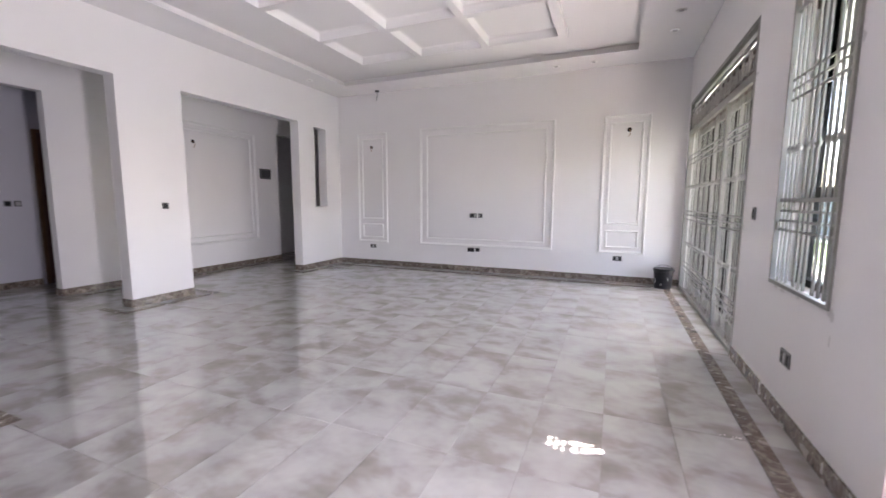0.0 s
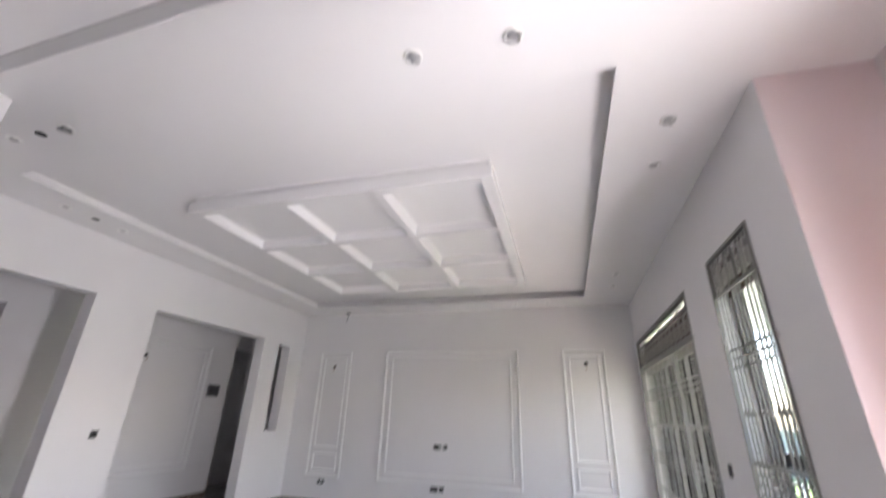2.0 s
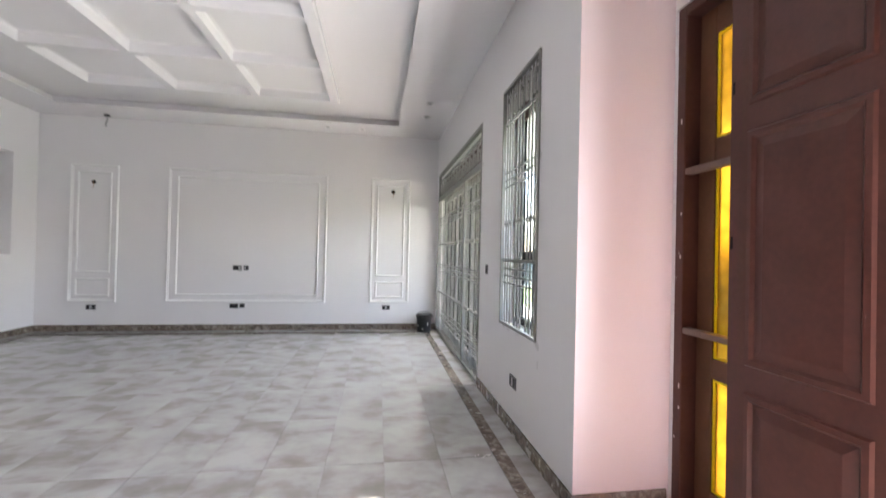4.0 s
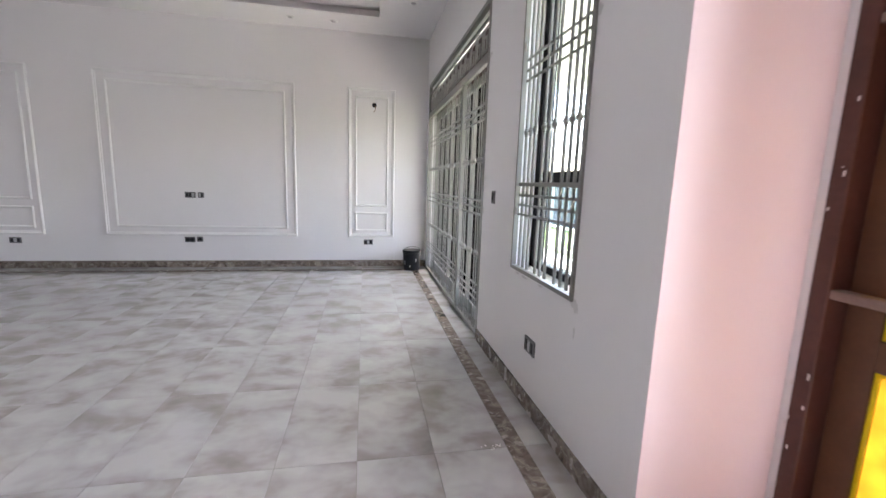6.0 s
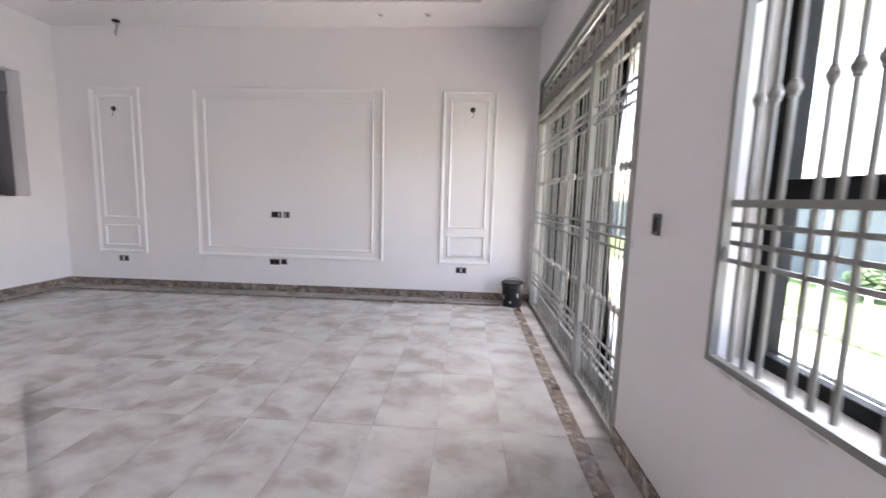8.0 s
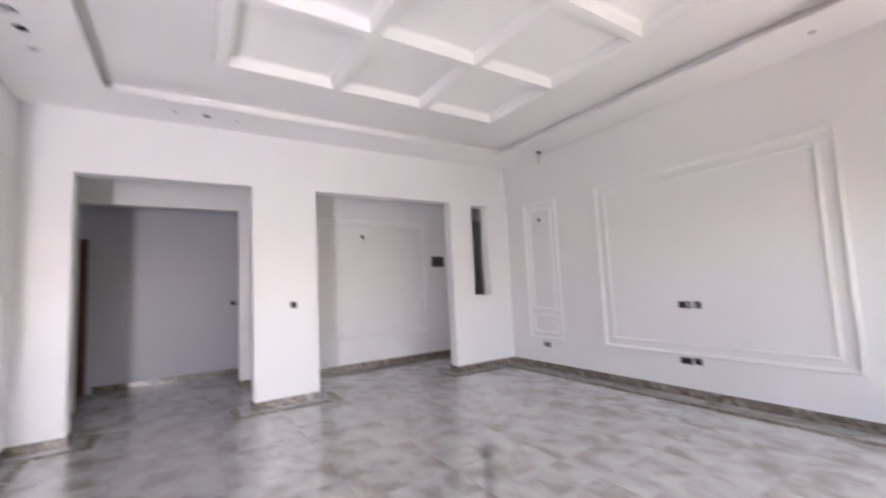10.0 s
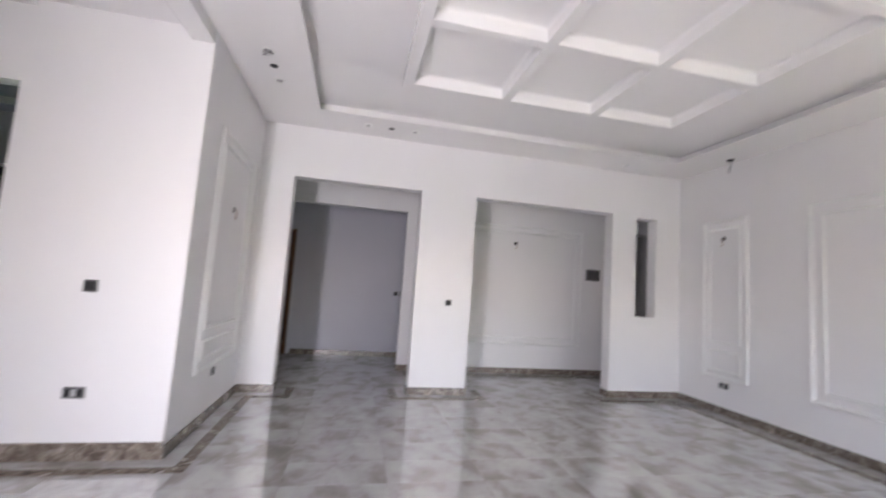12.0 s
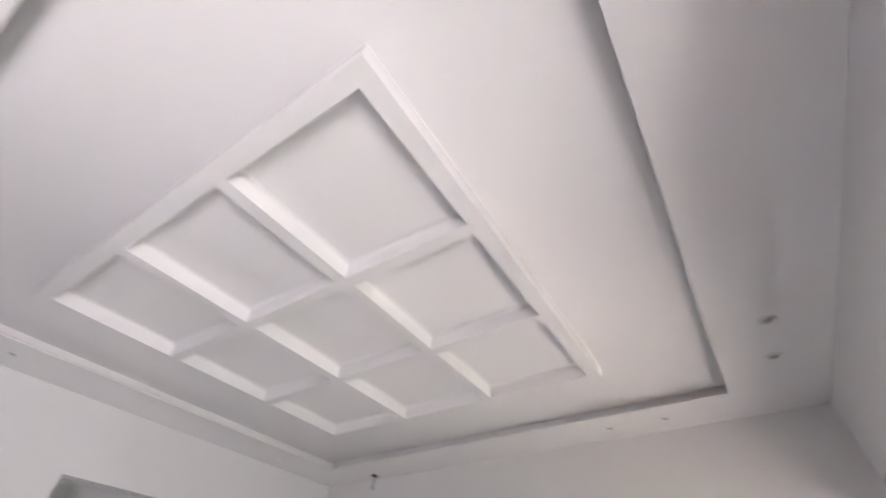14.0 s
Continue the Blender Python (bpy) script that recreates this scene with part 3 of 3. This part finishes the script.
random.seed(21)
for k in range(14):
    z, y = random.uniform(0.1, 2.9), random.uniform(2.99, 3.06)
    s = random.uniform(0.003, 0.008)
    bm = soft_box(XD - 0.0145, XD - 0.011, y - s * 0.5, y + s * 0.5, z - s * random.uniform(0.8, 3.0), z + s, 0.001, 1)
    part("plaster_fleck", bm, FLECK, ent, "white plaster splash")

# ---- doors seen through the openings ----
d = thing("door_3", (-6.68, -1.87, 0), "blue-black kitchen door with a barred glass light", "door", "", "structure")
DY = -2.28
part("door_panel", soft_box(-6.70, -6.65, DY, DY + 0.82, 0.01, 1.57, 0.003, 1), BLUEBLACK, d)
part("door_panel", soft_box(-6.70, -6.65, DY, DY + 0.82, 2.26, 2.32, 0.003, 1), BLUEBLACK, d)
part("fanlight", soft_box(-6.70, -6.66, DY, DY + 0.82, 2.38, 2.89, 0.003, 1), DARKMETAL, d)
part("fanlight_bar", soft_box(-6.71, -6.64, DY, DY + 0.82, 2.32, 2.38, 0.003, 1), BLUEBLACK, d)
part("door_stile", soft_box(-6.70, -6.65, DY, DY + 0.09, 1.57, 2.26, 0.003, 1), BLUEBLACK, d)
part("door_stile", soft_box(-6.70, -6.65, DY + 0.73, DY + 0.82, 1.57, 2.26, 0.003, 1), BLUEBLACK, d)
for k in range(6):
    y = DY + 0.14 + 0.105 * k
    bm = bar(y - 0.012, y + 0.012, 1.57, 2.26, -6.67, 0.014)
    knuckle(bm, -6.67, y, 1.78), knuckle(bm, -6.67, y, 2.06)
    part("door_bar", bm, BLACK, d)
for z in (1.75, 2.08):
    part("door_bar", bar(DY + 0.09, DY + 0.73, z - 0.01, z + 0.01, -6.665, 0.01), BLACK, d)
for a, b, c, e in ((DY - 0.038, DY, 0.006, 2.928), (DY + 0.82, DY + 0.858, 0.006, 2.928), (DY, DY + 0.82, 2.89, 2.928)):
    part("door_frame", soft_box(-6.76, -6.59, a, b, c, e, 0.003, 1), PAINT, d)
for n, y0, y1 in (("door_4", 1.3, 2.12), ("door_5", 4.64, 5.45)):
    d = thing(n, (XBK, (y0 + y1) / 2, 0), "dark red-brown wooden door behind the lobby", "door", "", "structure")
    part("door_panel", soft_box(XBK + 0.002, XBK + 0.04, y0 + 0.05, y1 - 0.05, 0.01, 2.49, 0.004, 1), WOOD, d)
    for a, b, c in ((y0, y0 + 0.05, 0.01), (y1 - 0.05, y1, 0.01), (y0 + 0.05, y1 - 0.05, 2.49)):
        part("door_frame", soft_box(XBK + 0.002, XBK + 0.06, a, b, c, 2.55, 0.004, 1), WOOD_EDGE, d)


# ---- sockets, switches and wire ends ----
def plate(kind, face, u, v, w, h, modules, label):
    """A flush plate with its inserts, centred at (u, v) on a face(u, v, h)."""
    t = thing(kind, face(u, v, 0), label, "switch" if kind == "light_switch" else "socket", "wall plates")

    def slab(a, b, c, d, e, f):
        bm = bmesh.new()
        lo = [bm.verts.new(face(p, q, e)) for p, q in ((a, c), (b, c), (b, d), (a, d))]
        r = 0.004
        hi = [bm.verts.new(face(p, q, f)) for p, q in ((a + r, c + r), (b - r, c + r), (b - r, d - r), (a + r, d - r))]
        bm.faces.new(lo), bm.faces.new(hi)
        for k in range(4):
            bm.faces.new((lo[k], lo[(k + 1) % 4], hi[(k + 1) % 4], hi[k]))
        return bm

    part("plate", slab(u - w / 2, u + w / 2, v - h / 2, v + h / 2, 0.0, 0.010), PLATE, t)
    n = len(modules)
    for k, mat in enumerate(modules):
        a = u - w / 2 + 0.014 + k * (w - 0.028) / n
        part("insert", slab(a + 0.002, a + (w - 0.028) / n - 0.002, v - h / 2 + 0.016, v + h / 2 - 0.016, 0.0101, 0.014), mat, t)
    return t


def east(u, v, h):
    return (XR - h, u, v)


def west(u, v, h):
    return (XL + h, u, v)


def kitchen(u, v, h):
    return (XK + h, u, v)


def back(u, v, h):
    return (XBK + h, u, v)


B, L = BLACK, PLATE_LIGHT
plate("wall_socket", north, 0.513, 0.415, 0.15, 0.086, [B, L, B], "dark grey double socket low on the wall")
plate("wall_socket", north, -4.51, 0.415, 0.15, 0.086, [B, L, B], "dark grey double socket low on the wall")
plate("wall_socket", north, -2.21, 0.44, 0.15, 0.086, [B, B], "dark grey double socket under the panel")
plate("wall_socket", north, -2.07, 0.445, 0.09, 0.08, [B], "black single outlet under the panel")
plate("wall_socket", north, -2.17, 1.13, 0.15, 0.088, [B, B, L], "dark grey double socket inside the panel")
plate("wall_socket", north, -2.02, 1.13, 0.086, 0.086, [L, B], "dark grey single outlet inside the panel")
plate("wall_socket", east, 4.133, 0.425, 0.15, 0.10, [B, L, B], "dark grey double socket low on the wall")
plate("light_switch", east, 5.022, 1.322, 0.074, 0.105, [B, B], "dark grey light switch beside the grille doors")
plate("light_switch", west, 4.765, 1.335, 0.088, 0.088, [B, B], "dark grey light switch on the pillar")
plate("light_switch", kitchen, 1.305, 1.365, 0.10, 0.10, [B, B, B], "dark grey switch on the kitchen wall")
plate("wall_socket", kitchen, 1.30, 0.52, 0.155, 0.09, [B, L, B], "dark grey double socket on the kitchen wall")
plate("wall_socket", return_face, -4.34, 0.49, 0.086, 0.086, [B], "dark grey single socket on the return wall")
plate("light_switch", back, 4.27, 1.35, 0.09, 0.09, [B], "dark grey light switch in the room behind")
plate("light_switch", back, 4.39, 1.35, 0.09, 0.09, [L], "pale light switch in the room behind")


def wire_end(face, u, v, label):
    """A round back box with a stub of loose cable."""
    t = thing("wire_outlet", face(u, v, 0), label, "wire outlet", "loose wire ends")
    c, ax = Vector(face(u, v, 0)), Vector(face(u, v, 1)) - Vector(face(u, v, 0))
    part("box", lathe(bmesh.new(), c, ax, [(0.034, 0), (0.036, 0.004), (0.028, 0.005), (0.026, 0.002)], 16), BLACK, t)
    pts = [face(u, v, 0.004), face(u + 0.006, v - 0.004, 0.03), face(u + 0.02, v - 0.035, 0.04), face(u + 0.012, v - 0.085, 0.03), face(u - 0.012, v - 0.11, 0.026)]
    part("cable", tube(bmesh.new(), pts, 0.0045, 6), COPPER, t)
    return t


wire_end(north, 0.60, 2.63, "round black wire outlet with loose cable on the panel")
wire_end(north, -4.52, 2.57, "round black wire outlet with loose cable on the panel")
wire_end(return_face, -4.42, 2.26, "round black wire outlet with loose cable on the panel")
wire_end(lobby, 6.43, 2.52, "round black wire outlet with loose cable on the panel")

# ceiling spots and empty ceiling holes
random.seed(8)
WRAPPED = ((-0.548, 2.398), (0.055, 2.398), (1.05, 3.366), (-3.46, 2.385))
for x, y in ((-0.548, 2.398), (0.055, 2.398), (1.05, 3.366), (1.053, 3.958), (1.05, 6.85), (1.06, 7.47), (0.0, 8.38), (-0.6, 8.38), (-3.46, 2.385), (-4.06, 2.385), (-4.98, 3.38), (-4.98, 4.03), (-5.05, 7.45)):
    t = thing("ceiling_spot", (x, y, ZS), "small white recessed ceiling spot with plastic cover", "ceiling spot", "ceiling spots")
    part("rim", lathe(bmesh.new(), (x, y, ZS), (0, 0, -1), [(0.06, -0.001), (0.06, 0.004), (0.05, 0.012), (0.042, 0.009), (0.036, 0.002)], 20), WHITEPLASTIC, t, "", True)
    part("lens", lathe(bmesh.new(), (x, y, ZS), (0, 0, -1), [(0.0355, 0.001), (0.028, 0.012), (0.012, 0.016)], 14), PLATE_LIGHT, t, "clouded lens", True)
    if (x, y) not in WRAPPED:
        continue
    bm = lathe(bmesh.new(), (x, y, ZS), (0, 0, -1), [(0.044, 0.011), (0.05, 0.018), (0.046, 0.026), (0.034, 0.034), (0.014, 0.038)], 12)
    for v in bm.verts:
        v.co += Vector((random.gauss(0, 0.007), random.gauss(0, 0.007), random.gauss(0, 0.006) if v.co.z < ZS - 0.01 else 0))
    part("plastic_cover", bm, FILM, t, "crumpled clear plastic film")
for x, y in ((-3.75, 2.386), (-4.98, 3.70)):
    t = thing("ceiling_outlet", (x, y, ZS), "open black wiring hole in the white ceiling", "wire outlet", "loose wire ends")
    part("hole_cup", lathe(bmesh.new(), (x, y, ZS), (0, 0, -1), [(0.04, -0.001), (0.042, 0.003), (0.036, 0.004), (0.033, 0.002)], 16), BLACK, t)
t = thing("hanging_wire", (-4.25, 8.57, ZS), "short loose cable hanging from the ceiling", "cable", "loose wire ends")
part("cup", lathe(bmesh.new(), (-4.25, 8.57, ZS), (0, 0, -1), [(0.045, -0.001), (0.047, 0.018), (0.03, 0.03)], 14), BLACK, t)
part("cable", tube(bmesh.new(), [(-4.25, 8.57, ZS), (-4.24, 8.57, ZS - 0.08), (-4.26, 8.56, ZS - 0.16), (-4.245, 8.55, ZS - 0.2)], 0.013, 6), PLATE_LIGHT, t)

# distribution board in the lobby
t = thing("distribution_board", (XW, 8.13, 2.0), "dark grey electrical distribution board on the wall", "fuse box")
part("cabinet", soft_box(XW, XW + 0.03, 7.98, 8.29, 1.90, 2.13, 0.008), PLATE, t)
part("cover", soft_box(XW + 0.03, XW + 0.042, 8.01, 8.26, 1.93, 2.10, 0.006), GREYDARK, t)

# paint bucket by the grille doors
bx, by = 1.22, 8.46
t = thing("paint_bucket", (bx, by, 0.005), "black plastic paint bucket with splashed label and lid", "bucket")
part("bucket_body", lathe(bmesh.new(), (bx, by, 0.005), (0, 0, 1), [(0.125, 0), (0.129, 0.004), (0.143, 0.27), (0.15, 0.272), (0.15, 0.285), (0.144, 0.288), (0.145, 0.31), (0.12, 0.312)], 28), BLACK, t, "", True)
part("lid", lathe(bmesh.new(), (bx, by, 0.315), (0, 0, 1), [(0.150, -0.012), (0.154, -0.008), (0.154, 0.012), (0.145, 0.018), (0.12, 0.014)], 28), BLACK, t, "", True)
arc = [(bx + 0.153 * math.cos(a), by - 0.02, 0.29 + 0.10 * math.sin(a)) for a in [math.pi * k / 10 for k in range(11)]]
part("handle", tube(bmesh.new(), arc, 0.004, 6), BLACK, t)
random.seed(4)
for k in range(7):
    a = math.radians(-165 + 20 * k + random.uniform(-5, 5))
    z = random.uniform(0.06, 0.24)
    r = 0.1295 + 0.014 * z / 0.27
    h, w = random.uniform(0.015, 0.07), random.uniform(0.02, 0.06)
    bm = bmesh.new()
    q = [[bm.verts.new((bx + (r + 0.0025) * math.cos(a + s), by + (r + 0.0025) * math.sin(a + s), z + e)) for e in (-h / 2, h / 2)] for s in (-w, 0, w)]
    for m, o in zip(q, q[1:]):
        bm.faces.new((m[0], o[0], o[1], m[1]))
    part("label_patch", bm, WHITEPLASTIC if k % 2 == 1 else BLUEBLACK, t)

# grey plaster smears left by the grille's fitting
random.seed(33)
for u, v, s, a in ((3.655, 0.845, 0.05, 1.0), (3.63, 0.82, 0.03, 1.5), (4.3, 0.83, 0.06, 0.4), (4.42, 0.835, 0.05, 0.5), (4.05, 0.835, 0.04, 0.4), (4.515, 1.25, 0.04, 2.2), (4.51, 2.3, 0.04, 2.4), (3.64, 2.2, 0.025, 2.5), (5.29, 2.48, 0.06, 0.8), (5.30, 1.2, 0.025, 3.0), (3.63, 0.70, 0.012, 6.0)):
    bm = bmesh.new()
    c = bm.verts.new(east(u, v, 0.0022))
    ring = []
    for k in range(18):
        g = 6.2832 * k / 18
        r = s * random.uniform(0.6, 1.05)
        ring.append(bm.verts.new(east(u + r * math.cos(g), v + 0.5 * r * a * math.sin(g), 0.0006)))
    for k in range(18):
        bm.faces.new((c, ring[k], ring[(k + 1) % 18]))
    tagged(part("plaster_smear", bm, SMEAR, None, "", True), "grey plaster smear on the white wall by the grille", "plaster smear", "plaster smears")

# crumbs of plaster left on the floor
random.seed(52)
t = thing("plaster_crumbs", (1.16, 3.79, 0.004), "few white plaster crumbs on the tiled floor", "debris", "", "stuff")
bm = bmesh.new()
for k in range(16):
    x, y, r = 1.16 + random.gauss(0, 0.035), 3.79 + random.gauss(0, 0.012), random.uniform(0.002, 0.006)
    lathe(bm, (x, y, 0.004), (0, 0, 1), [(r, 0), (r * 0.8, r * 0.4), (r * 0.3, r * 0.6)], 6)
part("crumbs", bm, FLECK, t)

# ---- outside ----
wall = structure("boundary_wall", box(bmesh.new(), 8.4, 8.62, -12, 45, -0.12, 1.52), FENCE, "grey boundary wall behind the lawn", "wall")
part("coping", soft_box(8.34, 8.68, -12, 45, 1.52, 1.60, 0.01, 1), PAVING, wall, "pale coping")
for k in range(19):
    part("pier", soft_box(8.36, 8.40, -12 + 3 * k, -11.7 + 3 * k, -0.10, 1.52, 0.008, 1), PAVING, wall, "pale pier")
fence = thing("fence", (5.05, 6, -0.10), "white steel fence with curved braces along the terrace edge", "fence")
for k in range(26):
    y = -1 + 0.62 * k
    part("post", bar(y - 0.02, y + 0.02, -0.10, 0.50, 5.05, 0.04), WHITEPLASTIC, fence)
    for m in (1, -1):
        arc = [(5.05, y + m * 0.30 * (1 - math.cos(1.45 * q / 6)), 0.48 - 0.56 * math.sin(1.45 * q / 6)) for q in range(7)]
        part("brace", tube(bmesh.new(), arc, 0.016, 6), WHITEPLASTIC, fence)
for z in (-0.02, 0.50):
    part("rail", bar(-1.3, 15.0, z - 0.02, z + 0.02, 5.02, 0.03), WHITEPLASTIC, fence)
random.seed(11)
for cx, cy, s in ((7.4, 10.2, 0.32), (7.2, 13.2, 0.4)):
    t = thing("shrub", (cx, cy, -0.1), "small green garden shrub", "shrub", "garden shrubs")
    part("stem", tube(bmesh.new(), [(cx, cy, -0.1), (cx + 0.03, cy, 0.0), (cx, cy + 0.05, 0.3)], 0.025, 6), WOOD_EDGE, t)
    bm = bmesh.new()
    for k in range(420):
        d = Vector((random.gauss(0, 1), random.gauss(0, 1), random.gauss(0, 0.8))).normalized() * s * random.uniform(0.35, 1.0)
        p = Vector((cx, cy, 0.25)) + d
        a = Vector((random.uniform(-1, 1), random.uniform(-1, 1), random.uniform(-1, 1))).normalized() * 0.07
        b = a.orthogonal().normalized() * 0.03
        bm.faces.new([bm.verts.new(p + v) for v in (-a, b, a, -b)])
    part("foliage", bm, LEAF, t)

# terrace roof; its narrow gap is added, unseen, to shape the floor's sun patch
EX, EZ = XR + 0.2, 3.3
sx, sy = (EZ / 3.735) * 2.25, (EZ / 3.735) * 0.81
sun_gap = (0.115 + sx, 0.49 + sx, 3.26 + sy, 3.395 + sy)
terrace_roof = structure("terrace_roof", holed("z", EZ, EZ + 0.12, EX, 4.6, YD + 0.2, 9.4, [sun_gap]), PAINT, "white terrace roof slab", "roof")
# slats added across the gap only to stripe the sun patch
for k in range(3):
    x = sun_gap[0] + 0.055 + 0.055 * k
    part("sun_patch_slat", box(bmesh.new(), x, x + 0.02, sun_gap[2] - 0.02, sun_gap[2] + 0.075, EZ - 0.012, EZ - 0.002), PAINT, terrace_roof)


# ---- floor tiles and border strips ----
def tile_mesh(name, w, d, h):
    bm = bmesh.new()
    r = 0.0005
    lo = [bm.verts.new(p) for p in ((0, 0, 0), (w, 0, 0), (w, d, 0), (0, d, 0))]
    mid = [bm.verts.new((p.co.x, p.co.y, h - 0.0004)) for p in lo]
    hi = [bm.verts.new(p) for p in ((r, r, h), (w - r, r, h), (w - r, d - r, h), (r, d - r, h))]
    for q, s in ((lo, mid), (mid, hi)):
        for k in range(4):
            bm.faces.new((q[k], q[(k + 1) % 4], s[(k + 1) % 4], s[k]))
    bm.faces.new(hi)
    bmesh.ops.recalc_face_normals(bm, faces=bm.faces[:])
    me = bpy.data.meshes.new(name)
    bm.to_mesh(me)
    bm.free()
    return me


GAP = 0.0028
TX, TY = 0.413, 3.775
tile = tile_mesh("tile", 0.4 - GAP, 0.8 - GAP, 0.004)
tile.materials.append(TILE)
strip = tile_mesh("border_strip", 0.10, 0.8 - GAP, 0.0058)
strip.materials.append(EMPERADOR)
rest = bmesh.new()
for i in range(-23, 5):
    for j in range(-9, 9):
        x, y = TX + 0.4 * i, TY + 0.8 * j
        near = XL - 0.35 < x < 2.0 and 0.3 < y < YF
        if near:
            o = new("tile", tile)
            o.parent = floor
            o.location = (x + GAP / 2, y + GAP / 2, 0)
        else:
            b = [rest.verts.new((x + p, y + q, 0.004)) for p, q in ((GAP, GAP), (0.4, GAP), (0.4, 0.8), (GAP, 0.8))]
            rest.faces.new(b)
tagged(part("outer_tiles", rest, TILE, floor), "", "", "", "stuff")


def strips(x, y, length, along):
    """A run of marble border pieces; x, y is its low corner."""
    n = max(1, math.ceil(length / 0.8))
    for k in range(n):
        o = new("border_strip", strip)
        o.parent = floor
        s = length / n / 0.8
        o.matrix_basis = (pose(x, y + k * length / n, 0) if along == "y" else pose(x + k * length / n, y + 0.10, 0, 0, 0, -90)) @ Matrix.Diagonal((1, s, 1, 1))


D = 0.155
strips(XR - D - 0.10, -3.0, YF - D + 3.0, "y")
strips(XL + D, YF - 0.26 - 0.10, XR - XL - 2 * D - 0.10, "x")
strips(XL + D, OPEN2[1] - D, YF - 2 * D - OPEN2[1] + D - 0.2, "y")
strips(XL - 0.30, OPEN2[1] - D - 0.1, D + 0.40, "x")
strips(XL + D, OPEN1[1] - D - 0.1, OPEN2[0] - OPEN1[1] + 2 * D + 0.2, "y")
strips(XL - 0.30, OPEN1[1] - D - 0.1, D + 0.30, "x")
strips(XL - 0.30, OPEN2[0] + D, D + 0.30, "x")
strips(XK + D, -3.0, YK + D + 3.1, "y")
strips(XL + D + 0.1, YK + D, XK - XL - 0.1, "x")
strips(XL + D, YK + D, OPEN1[0] - YK + 0.1, "y")
strips(XL - 0.30, OPEN1[0] + D, D + 0.30, "x")
strips(XW + D, 4.4, 4.1, "y")
